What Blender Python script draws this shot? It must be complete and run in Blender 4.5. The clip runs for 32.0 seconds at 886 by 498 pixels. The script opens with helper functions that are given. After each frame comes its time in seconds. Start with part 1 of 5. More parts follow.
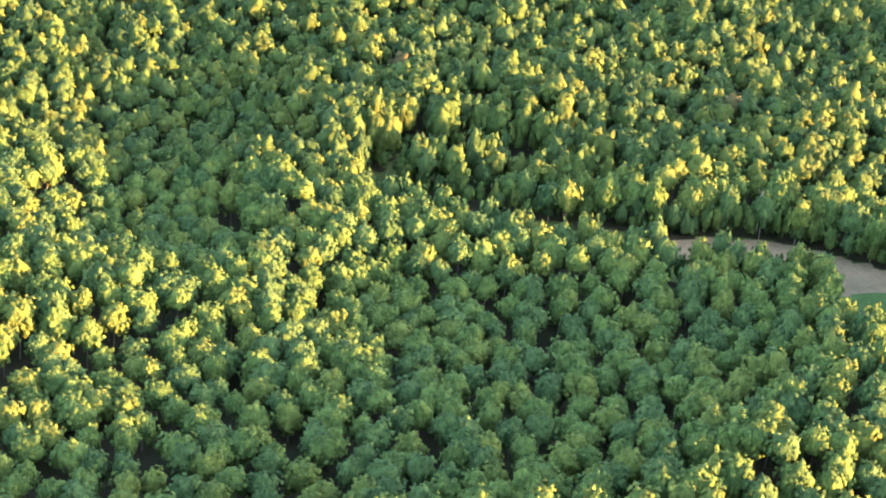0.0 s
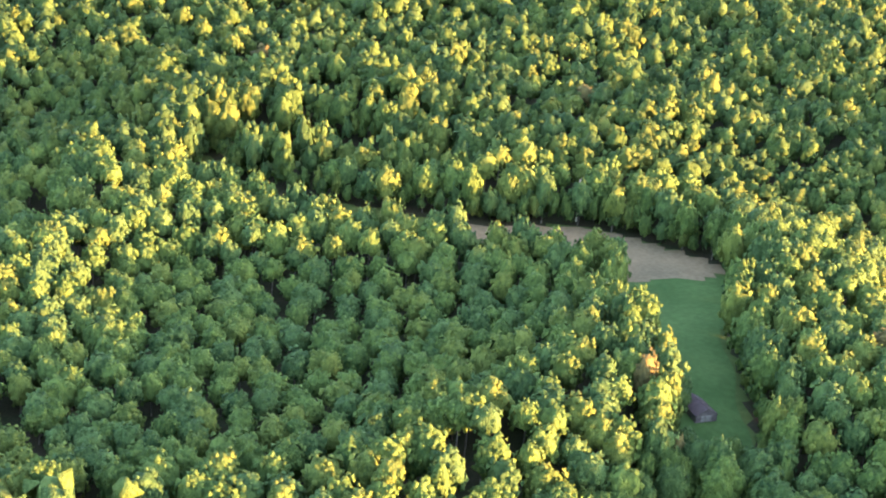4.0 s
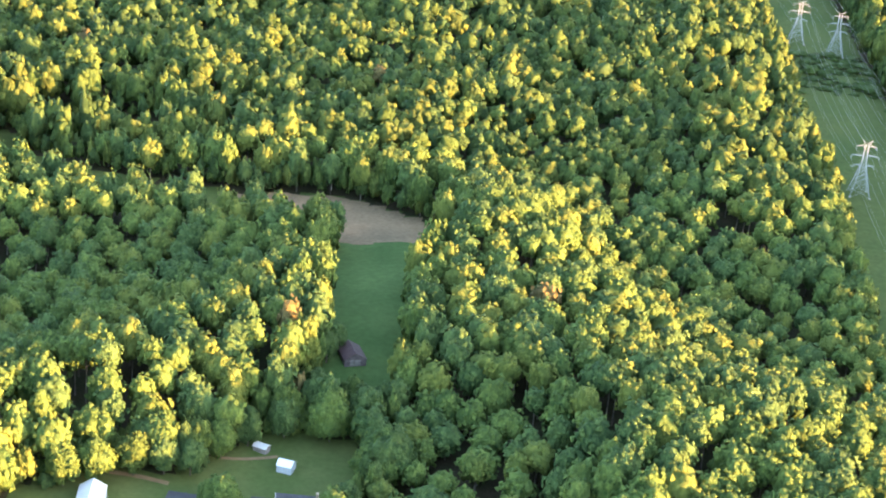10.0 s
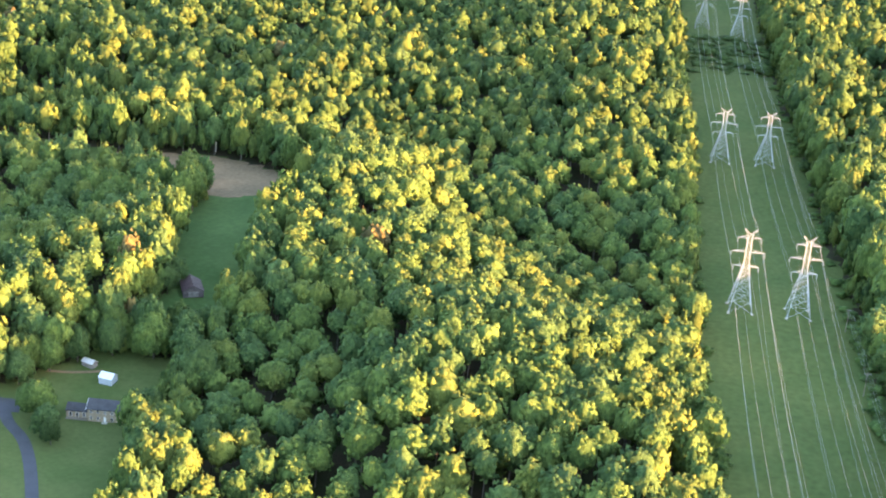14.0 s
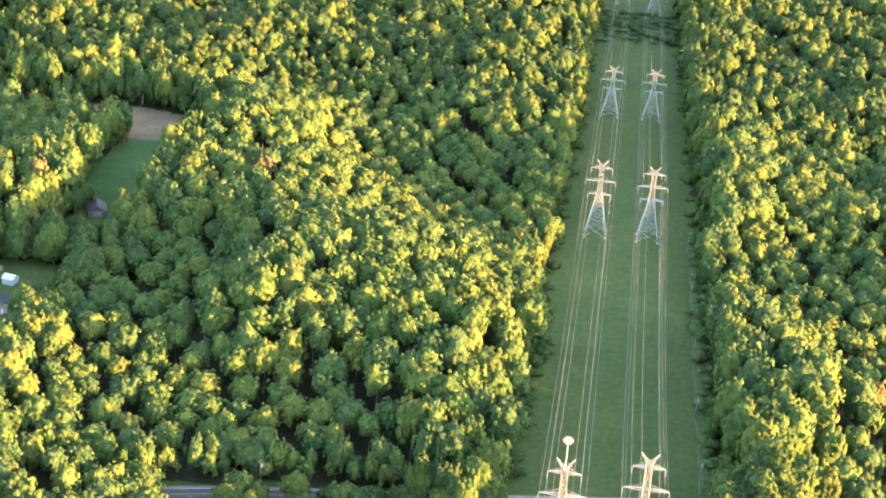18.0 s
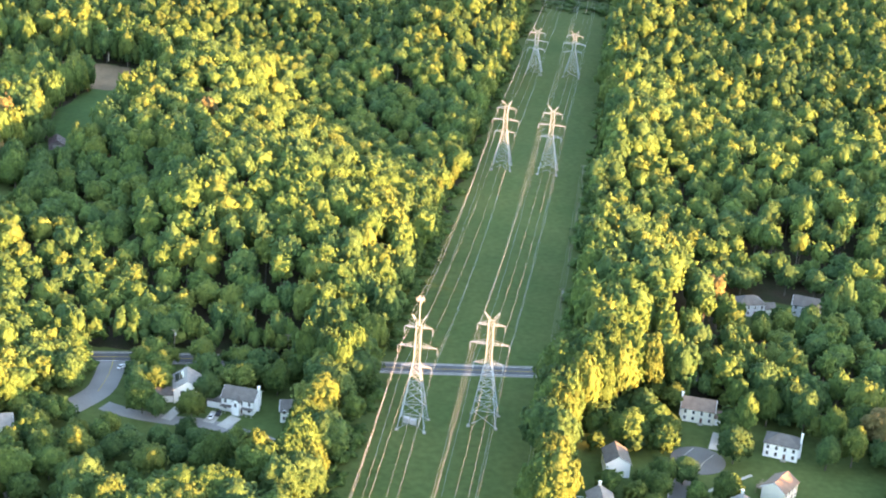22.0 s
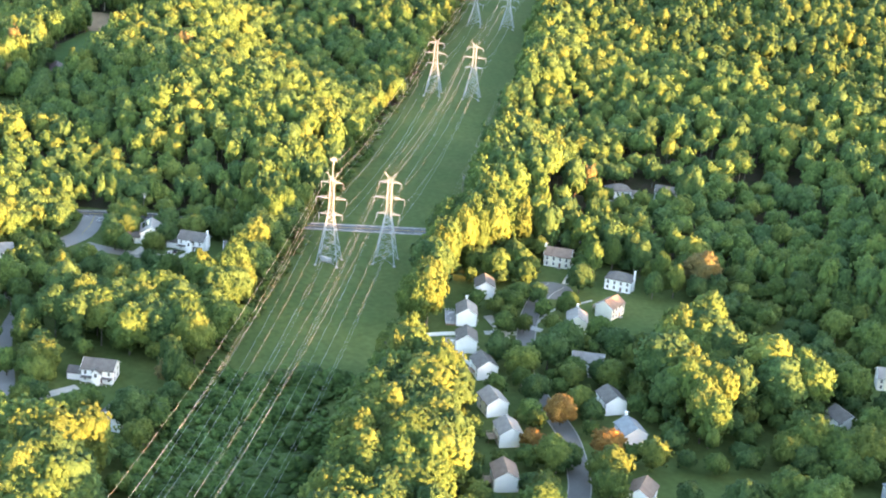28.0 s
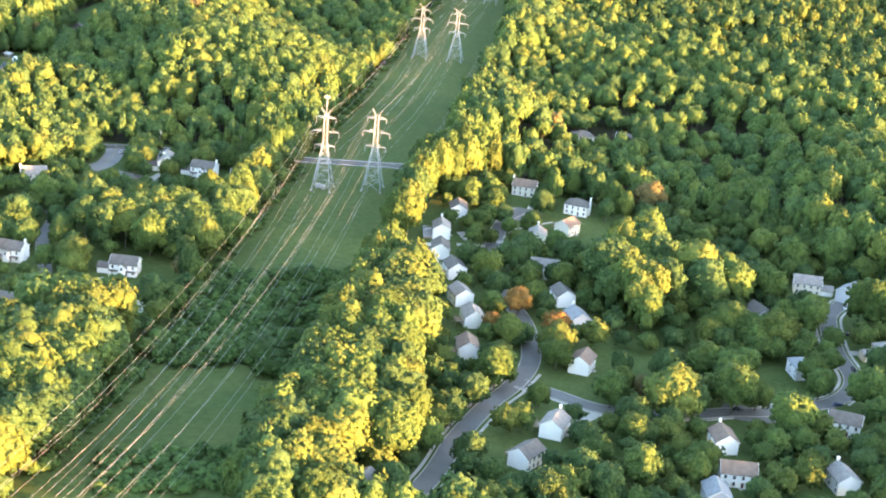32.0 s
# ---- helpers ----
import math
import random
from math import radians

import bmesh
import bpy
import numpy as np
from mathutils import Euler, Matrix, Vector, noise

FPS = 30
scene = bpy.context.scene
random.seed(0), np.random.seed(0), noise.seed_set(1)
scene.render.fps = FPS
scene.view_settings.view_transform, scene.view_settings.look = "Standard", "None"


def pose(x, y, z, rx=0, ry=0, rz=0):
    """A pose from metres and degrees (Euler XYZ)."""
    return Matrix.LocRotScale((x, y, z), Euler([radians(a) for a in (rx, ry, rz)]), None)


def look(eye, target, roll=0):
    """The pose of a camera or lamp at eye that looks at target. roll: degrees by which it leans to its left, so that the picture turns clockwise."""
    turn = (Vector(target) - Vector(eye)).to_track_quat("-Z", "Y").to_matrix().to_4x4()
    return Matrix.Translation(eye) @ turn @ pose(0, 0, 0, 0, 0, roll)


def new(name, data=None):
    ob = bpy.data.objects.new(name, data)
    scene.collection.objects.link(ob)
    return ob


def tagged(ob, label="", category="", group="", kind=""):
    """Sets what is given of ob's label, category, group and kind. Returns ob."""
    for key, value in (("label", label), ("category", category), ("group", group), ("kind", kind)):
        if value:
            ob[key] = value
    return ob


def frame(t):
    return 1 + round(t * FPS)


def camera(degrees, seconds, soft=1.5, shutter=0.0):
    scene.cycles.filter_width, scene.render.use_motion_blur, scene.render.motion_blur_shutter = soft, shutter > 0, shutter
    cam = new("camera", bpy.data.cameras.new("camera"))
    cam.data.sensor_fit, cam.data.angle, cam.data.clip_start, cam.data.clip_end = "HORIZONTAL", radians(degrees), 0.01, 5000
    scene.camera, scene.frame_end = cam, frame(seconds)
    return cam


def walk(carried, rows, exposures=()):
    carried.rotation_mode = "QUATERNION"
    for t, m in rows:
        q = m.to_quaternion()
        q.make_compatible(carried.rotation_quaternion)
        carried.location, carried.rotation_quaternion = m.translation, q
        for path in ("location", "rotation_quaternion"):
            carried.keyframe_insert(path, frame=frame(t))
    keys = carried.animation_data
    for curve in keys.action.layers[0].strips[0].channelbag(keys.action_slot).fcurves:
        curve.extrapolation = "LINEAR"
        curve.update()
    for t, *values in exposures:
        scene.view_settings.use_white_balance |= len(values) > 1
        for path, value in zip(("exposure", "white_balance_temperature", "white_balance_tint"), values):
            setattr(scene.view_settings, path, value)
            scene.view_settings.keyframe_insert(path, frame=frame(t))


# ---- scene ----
cam = camera(31.99, 32.0, soft=2.0)
walk(cam, [
    (0, pose(-472.16, -255.64, 279.42, 67.148, -5.790, -0.405)),
    (1, pose(-440.92, -258.14, 280.73, 67.191, -5.681, 0.265)),
    (2, pose(-410.01, -260.78, 281.85, 67.214, -5.515, 0.899)),
    (3, pose(-379.64, -263.71, 282.64, 67.252, -5.319, 1.484)),
    (4, pose(-349.67, -267.09, 283.29, 67.306, -5.120, 2.042)),
    (5, pose(-319.92, -271.05, 284.06, 67.367, -4.988, 2.608)),
    (6, pose(-290.63, -275.62, 285.15, 67.412, -4.922, 3.133)),
    (7, pose(-262.04, -280.85, 286.67, 67.437, -4.850, 3.649)),
    (8, pose(-234.22, -286.99, 288.26, 67.476, -4.737, 4.142)),
    (9, pose(-207.12, -294.34, 289.54, 67.536, -4.585, 4.606)),
    (10, pose(-180.53, -303.32, 290.27, 67.598, -4.417, 5.022)),
    (11, pose(-154.32, -314.24, 290.31, 67.692, -4.294, 5.460)),
    (12, pose(-128.83, -326.89, 289.73, 67.818, -4.183, 5.893)),
    (13, pose(-104.41, -341.02, 288.62, 67.980, -4.130, 6.288)),
    (14, pose(-81.13, -356.77, 287.01, 68.147, -4.116, 6.662)),
    (15, pose(-58.95, -374.32, 284.98, 68.324, -4.072, 6.936)),
    (16, pose(-37.68, -393.48, 282.76, 68.469, -4.027, 7.195)),
    (17, pose(-17.15, -414.02, 280.60, 68.645, -3.991, 7.452)),
    (18, pose(2.51, -435.86, 278.67, 68.770, -3.951, 7.643)),
    (19, pose(21.12, -458.95, 277.10, 68.890, -3.849, 7.819)),
    (20, pose(38.60, -483.08, 275.97, 68.993, -3.745, 7.962)),
    (21, pose(54.91, -508.01, 275.31, 69.086, -3.723, 8.085)),
    (22, pose(70.20, -533.42, 275.01, 69.127, -3.784, 8.233)),
    (23, pose(84.63, -559.10, 274.89, 69.205, -3.867, 8.389)),
    (24, pose(98.38, -585.32, 274.67, 69.256, -3.977, 8.539)),
    (25, pose(111.55, -612.38, 274.10, 69.315, -4.090, 8.676)),
    (26, pose(123.93, -640.13, 273.28, 69.432, -4.156, 8.786)),
    (27, pose(135.28, -668.32, 272.33, 69.517, -4.178, 8.863)),
    (28, pose(145.58, -696.64, 271.39, 69.620, -4.188, 8.916)),
    (29, pose(154.78, -724.80, 270.52, 69.711, -4.225, 8.966)),
    (30, pose(162.64, -752.70, 269.76, 69.767, -4.351, 9.019)),
    (31, pose(169.06, -780.33, 269.10, 69.806, -4.501, 9.045)),
    (32, pose(174.67, -807.80, 268.50, 69.846, -4.667, 9.072)),
], exposures=[(0, 4.58, 7600, 20), (10, 4.48, 7600, 19), (20, 4.3, 7600, 18), (32, 4.4, 7600, 18)])

# ---- world, sun ----
SUN_AZ, SUN_EL = 106.0, 6.2          # compass degrees from +y towards +x; degrees above the horizon
world = bpy.data.worlds.new("world")
scene.world = world
world.use_nodes = True
wn = world.node_tree
sky = wn.nodes.new("ShaderNodeTexSky")
sky.sky_type, sky.sun_disc = "NISHITA", False
sky.sun_elevation, sky.sun_rotation = radians(SUN_EL), radians(SUN_AZ)
sky.altitude, sky.air_density, sky.dust_density, sky.ozone_density = 100, 1.0, 1.2, 1.8
bg = wn.nodes["Background"]
bg.inputs["Strength"].default_value = 0.132
wn.links.new(sky.outputs[0], bg.inputs["Color"])
sun = new("sun", bpy.data.lights.new("sun", "SUN"))
sun.data.energy, sun.data.angle, sun.data.color = 3.4, radians(0.6), (1.0, 0.52, 0.21)
to_sun = Vector((math.sin(radians(SUN_AZ)) * math.cos(radians(SUN_EL)), math.cos(radians(SUN_AZ)) * math.cos(radians(SUN_EL)), math.sin(radians(SUN_EL))))
sun.matrix_world = look(to_sun * 1000, (0, 0, 0))


# ---- materials ----
def mat(name, color, rough=0.8, metal=0.0, var=0.25, scale=0.5, fine=6.0, bump=0.0, second=None, coord="Object", island=0.0, spec=0.3):
    """A surface with variation at two scales: broad patches and a fine grain."""
    m = bpy.data.materials.new(name)
    m.use_nodes = True
    n, l = m.node_tree.nodes, m.node_tree.links
    p = n["Principled BSDF"]
    p.inputs["Roughness"].default_value, p.inputs["Metallic"].default_value = rough, metal
    p.inputs["Specular IOR Level"].default_value = spec
    geo = n.new("ShaderNodeNewGeometry")
    tc = n.new("ShaderNodeTexCoord")
    src = geo.outputs["Position"] if coord == "World" else tc.outputs["Object"]
    a, b = n.new("ShaderNodeTexNoise"), n.new("ShaderNodeTexNoise")
    a.inputs["Scale"].default_value, a.inputs["Detail"].default_value = scale, 5
    b.inputs["Scale"].default_value, b.inputs["Detail"].default_value = fine, 3
    l.new(src, a.inputs["Vector"])
    l.new(src, b.inputs["Vector"])
    mix = n.new("ShaderNodeMix")
    mix.data_type = "RGBA"
    c2 = second or tuple(c * (1 - 1.6 * var) for c in color)
    mix.inputs["A"].default_value = (*color, 1)
    mix.inputs["B"].default_value = (*c2, 1)
    ramp = n.new("ShaderNodeMapRange")
    ramp.inputs["From Min"].default_value, ramp.inputs["From Max"].default_value = 0.35, 0.65
    l.new(a.outputs["Fac"], ramp.inputs["Value"])
    l.new(ramp.outputs["Result"], mix.inputs["Factor"])
    hsv = n.new("ShaderNodeHueSaturation")
    l.new(mix.outputs["Result"], hsv.inputs["Color"])
    grain = n.new("ShaderNodeMapRange")
    grain.inputs["To Min"].default_value, grain.inputs["To Max"].default_value = 1 - var, 1 + var
    grain.inputs["From Min"].default_value, grain.inputs["From Max"].default_value = 0.3, 0.7
    l.new(b.outputs["Fac"], grain.inputs["Value"])
    l.new(grain.outputs["Result"], hsv.inputs["Value"])
    l.new(hsv.outputs["Color"], p.inputs["Base Color"])
    if bump:
        bp = n.new("ShaderNodeBump")
        bp.inputs["Strength"].default_value, bp.inputs["Distance"].default_value = bump, 0.05
        l.new(b.outputs["Fac"], bp.inputs["Height"])
        l.new(bp.outputs["Normal"], p.inputs["Normal"])
    return m


def leaf_mat(name, color, second):
    """Foliage: some light passes through; hue differs from leaf clump to leaf clump and from tree to tree."""
    m = bpy.data.materials.new(name)
    m.use_nodes = True
    n, l = m.node_tree.nodes, m.node_tree.links
    p, out = n["Principled BSDF"], n["Material Output"]
    p.inputs["Roughness"].default_value = 0.65
    p.inputs["Specular IOR Level"].default_value = 0.06
    geo, info = n.new("ShaderNodeNewGeometry"), n.new("ShaderNodeObjectInfo")
    patch = n.new("ShaderNodeTexNoise")
    patch.inputs["Scale"].default_value, patch.inputs["Detail"].default_value = 0.75, 5
    tuft = n.new("ShaderNodeTexNoise")
    tuft.inputs["Scale"].default_value, tuft.inputs["Detail"].default_value = 1.6, 5
    droop = n.new("ShaderNodeMapping")
    droop.inputs["Scale"].default_value = (1.0, 1.0, 0.5)
    l.new(geo.outputs["Position"], droop.inputs["Vector"])
    l.new(droop.outputs["Vector"], tuft.inputs["Vector"])
    bump = n.new("ShaderNodeBump")
    bump.inputs["Strength"].default_value, bump.inputs["Distance"].default_value = 1.0, 1.2
    l.new(tuft.outputs["Fac"], bump.inputs["Height"])
    l.new(bump.outputs["Normal"], p.inputs["Normal"])
    l.new(droop.outputs["Vector"], patch.inputs["Vector"])
    add = n.new("ShaderNodeMath")
    add.operation = "MULTIPLY_ADD"
    l.new(geo.outputs["Random Per Island"], add.inputs[0])
    add.inputs[1].default_value = 0.32
    l.new(patch.outputs["Fac"], add.inputs[2])
    ramp = n.new("ShaderNodeMapRange")
    ramp.inputs["From Min"].default_value, ramp.inputs["From Max"].default_value = 0.38, 0.88
    l.new(add.outputs[0], ramp.inputs["Value"])
    mix = n.new("ShaderNodeMix")
    mix.data_type = "RGBA"
    mix.inputs["A"].default_value, mix.inputs["B"].default_value = (*color, 1), (*second, 1)
    l.new(ramp.outputs["Result"], mix.inputs["Factor"])
    hsv = n.new("ShaderNodeHueSaturation")
    val = n.new("ShaderNodeMapRange")
    val.inputs["To Min"].default_value, val.inputs["To Max"].default_value = 0.8, 1.25
    l.new(info.outputs["Random"], val.inputs["Value"])
    l.new(val.outputs["Result"], hsv.inputs["Value"])
    l.new(mix.outputs["Result"], hsv.inputs["Color"])
    l.new(hsv.outputs["Color"], p.inputs["Base Color"])
    tr = n.new("ShaderNodeBsdfTranslucent")
    l.new(hsv.outputs["Color"], tr.inputs["Color"])
    ms = n.new("ShaderNodeMixShader")
    ms.inputs["Fac"].default_value = 0.14
    l.new(p.outputs[0], ms.inputs[1])
    l.new(tr.outputs[0], ms.inputs[2])
    l.new(ms.outputs[0], out.inputs["Surface"])
    return m


LEAF = [leaf_mat("leaf_green", (0.0205, 0.0500, 0.0165), (0.0800, 0.1290, 0.0370)),
        leaf_mat("leaf_deep_green", (0.0155, 0.0425, 0.0175), (0.0610, 0.1090, 0.0390)),
        leaf_mat("leaf_yellow_green", (0.0340, 0.0620, 0.0175), (0.1010, 0.1360, 0.0370)),
        leaf_mat("leaf_rust", (0.062, 0.062, 0.028), (0.140, 0.116, 0.048)),
        leaf_mat("leaf_shrub", (0.0200, 0.0490, 0.0150), (0.0780, 0.1380, 0.0400)),
        leaf_mat("leaf_orange", (0.115, 0.064, 0.022), (0.250, 0.145, 0.045))]
BARK = mat("bark", (0.12, 0.11, 0.095), 0.9, var=0.3, scale=0.8, fine=9, bump=0.6)
GRASS = mat("grass", (0.047, 0.077, 0.023), 0.95, var=0.16, scale=0.025, fine=0.35, second=(0.066, 0.090, 0.028), coord="World", spec=0.1)
LAWN = mat("mown_lawn", (0.055, 0.085, 0.026), 0.95, var=0.1, scale=0.04, fine=0.5, second=(0.082, 0.104, 0.036), coord="World", spec=0.1)
HAY = mat("hay_grass", (0.036, 0.078, 0.023), 0.95, var=0.12, scale=0.03, fine=0.4, second=(0.068, 0.118, 0.038), coord="World", spec=0.1)
SOIL = mat("bare_soil", (0.20, 0.138, 0.085), 0.95, var=0.14, scale=0.05, fine=0.5, bump=0.3, second=(0.145, 0.108, 0.068), coord="World", spec=0.1)
ASPHALT = mat("asphalt", (0.135, 0.132, 0.125), 0.9, var=0.14, scale=0.12, fine=3, bump=0.2, second=(0.11, 0.108, 0.103), coord="World")
CONCRETE = mat("concrete", (0.36, 0.345, 0.31), 0.85, var=0.12, scale=0.2, fine=3, bump=0.2, coord="World")
DARK_ROAD = mat("dark_road_asphalt", (0.085, 0.085, 0.088), 0.9, var=0.14, scale=0.12, fine=3, bump=0.2, second=(0.065, 0.065, 0.068), coord="World")
GRAVEL = mat("gravel", (0.24, 0.23, 0.20), 0.95, var=0.2, scale=0.3, fine=4, bump=0.3, coord="World")
STEEL = mat("galvanised_steel", (0.37, 0.41, 0.45), 0.55, 0.1, var=0.12, scale=0.3, fine=4)
WIRE = mat("aluminium_wire", (0.36, 0.37, 0.37), 0.5, 0.2, var=0.08, scale=0.05, fine=1)
INSULATOR = mat("insulator_glass", (0.30, 0.32, 0.33), 0.3, var=0.1)


# ---- helpers of the place ----
def mesh_of(name, verts, faces, mats, index=None):
    me = bpy.data.meshes.new(name)
    me.from_pydata(verts, [], faces)
    for m in mats:
        me.materials.append(m)
    if index is not None:
        me.polygons.foreach_set("material_index", np.asarray(index, dtype=np.int32))
    me.update()
    return me


def tris_of(name, verts, tris, mats, index, smooth):
    """A mesh of triangles from arrays."""
    me = bpy.data.meshes.new(name)
    nf = len(tris)
    me.vertices.add(len(verts))
    me.vertices.foreach_set("co", np.ascontiguousarray(verts, dtype=np.float32).ravel())
    me.loops.add(3 * nf)
    me.loops.foreach_set("vertex_index", np.ascontiguousarray(tris, dtype=np.int32).ravel())
    me.polygons.add(nf)
    me.polygons.foreach_set("loop_start", np.arange(0, 3 * nf, 3, dtype=np.int32))
    for m in mats:
        me.materials.append(m)
    me.polygons.foreach_set("material_index", np.asarray(index, dtype=np.int32))
    me.polygons.foreach_set("use_smooth", np.asarray(smooth, dtype=bool))
    me.update(calc_edges=True)
    return me


def part(name, me, parent, m=None, label=""):
    ob = new(name, me)
    ob.parent = parent
    if m is not None:
        ob.matrix_basis = m
    if label:
        tagged(ob, label)
    return ob


class Shape:
    """Collects boxes, bars and prisms into one mesh."""

    def __init__(self):
        self.v, self.f = [], []

    def add(self, verts, faces):
        k = len(self.v)
        self.v += [tuple(p) for p in verts]
        self.f += [tuple(k + i for i in q) for q in faces]
        return self

    def box(self, x0, y0, z0, x1, y1, z1):
        return self.add([(x0, y0, z0), (x1, y0, z0), (x1, y1, z0), (x0, y1, z0), (x0, y0, z1), (x1, y0, z1), (x1, y1, z1), (x0, y1, z1)],
                        [(3, 2, 1, 0), (4, 5, 6, 7), (0, 1, 5, 4), (1, 2, 6, 5), (2, 3, 7, 6), (3, 0, 4, 7)])

    def bar(self, a, b, w, w2=None, n=4):
        a, b = Vector(a), Vector(b)
        d = (b - a).normalized()
        u = d.orthogonal().normalized()
        s = d.cross(u)
        w2 = w if w2 is None else w2
        ring = [(math.cos(2 * math.pi * i / n), math.sin(2 * math.pi * i / n)) for i in range(n)]
        vs = [a + (u * c + s * q) * w for c, q in ring] + [b + (u * c + s * q) * w2 for c, q in ring]
        return self.add(vs, [(i, (i + 1) % n, n + (i + 1) % n, n + i) for i in range(n)] + [tuple(range(n - 1, -1, -1)), tuple(range(n, 2 * n))])

    def mesh(self, name, *mats):
        return mesh_of(name, self.v, self.f, mats)


HILLS = [(-120, 200, 75, 42, 25, 12), (-90, 330, 95, 40, -54, -6), (-195, 370, 80, 32, 62, 4), (-310, 250, 110, 45, 45, 6), (-405, 335, 75, 60, 45, -6)]
HILLS += [(215, 105, 40, 45, 0, -7), (13, 313, 70, 45, 0, 2.2), (-570, 440, 110, 150, 0, -6), (-60, -230, 90, 120, 0, -9), (150, -110, 110, 110, 0, -4), (0, 560, 260, 150, 0, 5), (-150, 1250, 500, 380, 0, 42), (-250, 150, 45, 45, 0, -5)]


def ground_z(x, y):
    """The lie of the land: a gentle roll of low ridges and hollows."""
    x, y = np.asarray(x, float), np.asarray(y, float)
    z = 0.0 * x
    for hx, hy, sx, sy, turn, h in HILLS:
        c, s = math.cos(radians(turn)), math.sin(radians(turn))
        u, v = (x - hx) * c + (y - hy) * s, -(x - hx) * s + (y - hy) * c
        z = z + h * np.exp(-0.5 * ((u / sx) ** 2 + (v / sy) ** 2))
    return z


def gz(x, y):
    return float(ground_z(x, y))


def inside(poly, x, y):
    """Which of the points lie in the polygon."""
    x, y = np.asarray(x, float), np.asarray(y, float)
    odd = np.zeros(x.shape, bool)
    for (ax, ay), (bx, by) in zip(poly, poly[1:] + poly[:1]):
        if ay != by:
            odd ^= ((ay > y) != (by > y)) & (x < (bx - ax) * (y - ay) / (by - ay) + ax)
    return odd


def edge_distance(poly, x, y):
    """How far the points lie from the polygon's outline."""
    near = np.full(np.shape(x), 1e9)
    for (ax, ay), (bx, by) in zip(poly, poly[1:] + poly[:1]):
        dx, dy = bx - ax, by - ay
        t = np.clip(((x - ax) * dx + (y - ay) * dy) / (dx * dx + dy * dy), 0, 1)
        near = np.minimum(near, np.hypot(x - ax - t * dx, y - ay - t * dy))
    return near


TARMAC = mat("dark_asphalt", (0.055, 0.060, 0.072), 0.9, var=0.14, scale=0.15, fine=3, bump=0.2, coord="World")
PALE_ASPHALT = mat("worn_asphalt", (0.19, 0.186, 0.178), 0.9, var=0.10, scale=0.1, fine=2, bump=0.2, coord="World")
MULCH = mat("bark_mulch", (0.19, 0.10, 0.06), 0.95, var=0.25, scale=0.6, fine=6, bump=0.4)
YELLOW_LINE = mat("yellow_line_paint", (0.45, 0.32, 0.06), 0.8, var=0.2)

# ---- plan of the streets and houses ----
EAST_HOUSES = [(79, -17), (75, -50), (79, -78), (90, -102), (98, -135), (107, -160), (110, -196), (110, 33), (142, 12), (139, -22), (125, -43), (133, -86), (145, -120), (154, -147), (160, -197), (154, -264), (146, -293), (254, -173), (219, -257), (224, -284), (216, -304), (268, -226), (263, -277), (296, -142), (238, -113), (263, -66), (283, -72), (92, -333), (134, 148), (162, 156)]
WEST_HOUSES = [(-62, -148), (-67, -7), (-45, -9), (-90, -3), (-117, -152), (-94, -207), (-72, -203), (-43, -183), (-148, -53)]
EASTROAD = [(96, -380), (113, -316), (118, -279), (126, -244), (132, -227), (137, -206), (137, -185), (130, -150), (115, -116), (106, -92), (104, -65), (103, -34), (106, -8), (112, 5)]
EASTROAD2 = [(136, -219), (153, -227), (172, -235), (202, -231), (222, -222), (238, -217), (250, -209), (267, -197), (277, -173), (272, -140), (271, -109), (274, -90), (288, -66)]
WESTROAD = [(-128, 20), (-125, 5), (-124, -10), (-130, -26)]
WESTROAD2 = [(-118, -20), (-107, -23), (-90, -24), (-76, -23), (-60, -27), (-48, -31), (-40, -38)]
WESTROAD3 = [(-150, -92), (-138, -92), (-126, -88), (-118, -100), (-112, -128), (-95, -165), (-92, -185), (-78, -190), (-60, -170)]
DRIVES = [((-67, -15), (-70, -24), 5.0), ((-75, -13), (-76, -22), 4.5), ((-90, -14), (-92, -24), 4.0), ((262, -160), (274, -158), 4.5), ((248, -120), (266, -124), 4.0), ((278, -140), (292, -138), 5.0), ((95, -56), (97, -77), 3.6), ((118, 22), (116, 8), 4.0), ((84, -41), (90, -52), 4.5), ((-68, -158), (-80, -172), 4.5), ((85, -60), (100, -56), 4.0), ((160, -255), (170, -240), 4.5)]
CARS = [(-122, 12, 70, "white"), (-84, -25, 3, "black"), (-76, -18, 95, "white"), (-74, -15, 95, "black"), (279, -118, 80, "black"), (275, -126, 85, "black"), (278, -160, 100, "black"), (268, -201, 30, "blue"), (226, -219, 20, "black"), (101, -43, 60, "silver"), (282, -84, 40, "white"), (246, -125, 20, "black"), (90, -59, 10, "white"), (297, -160, 10, "black"), (-136, -96, 20, "white"), (-131, -90, 20, "silver"), (-106, -140, 75, "silver")]


def band(a, b, m):
    d = (Vector(b) - Vector(a)).normalized() * m
    return [(a[0] - d.x - d.y, a[1] - d.y + d.x), (a[0] - d.x + d.y, a[1] - d.y - d.x), (b[0] + d.x + d.y, b[1] + d.y - d.x), (b[0] + d.x - d.y, b[1] + d.y + d.x)]


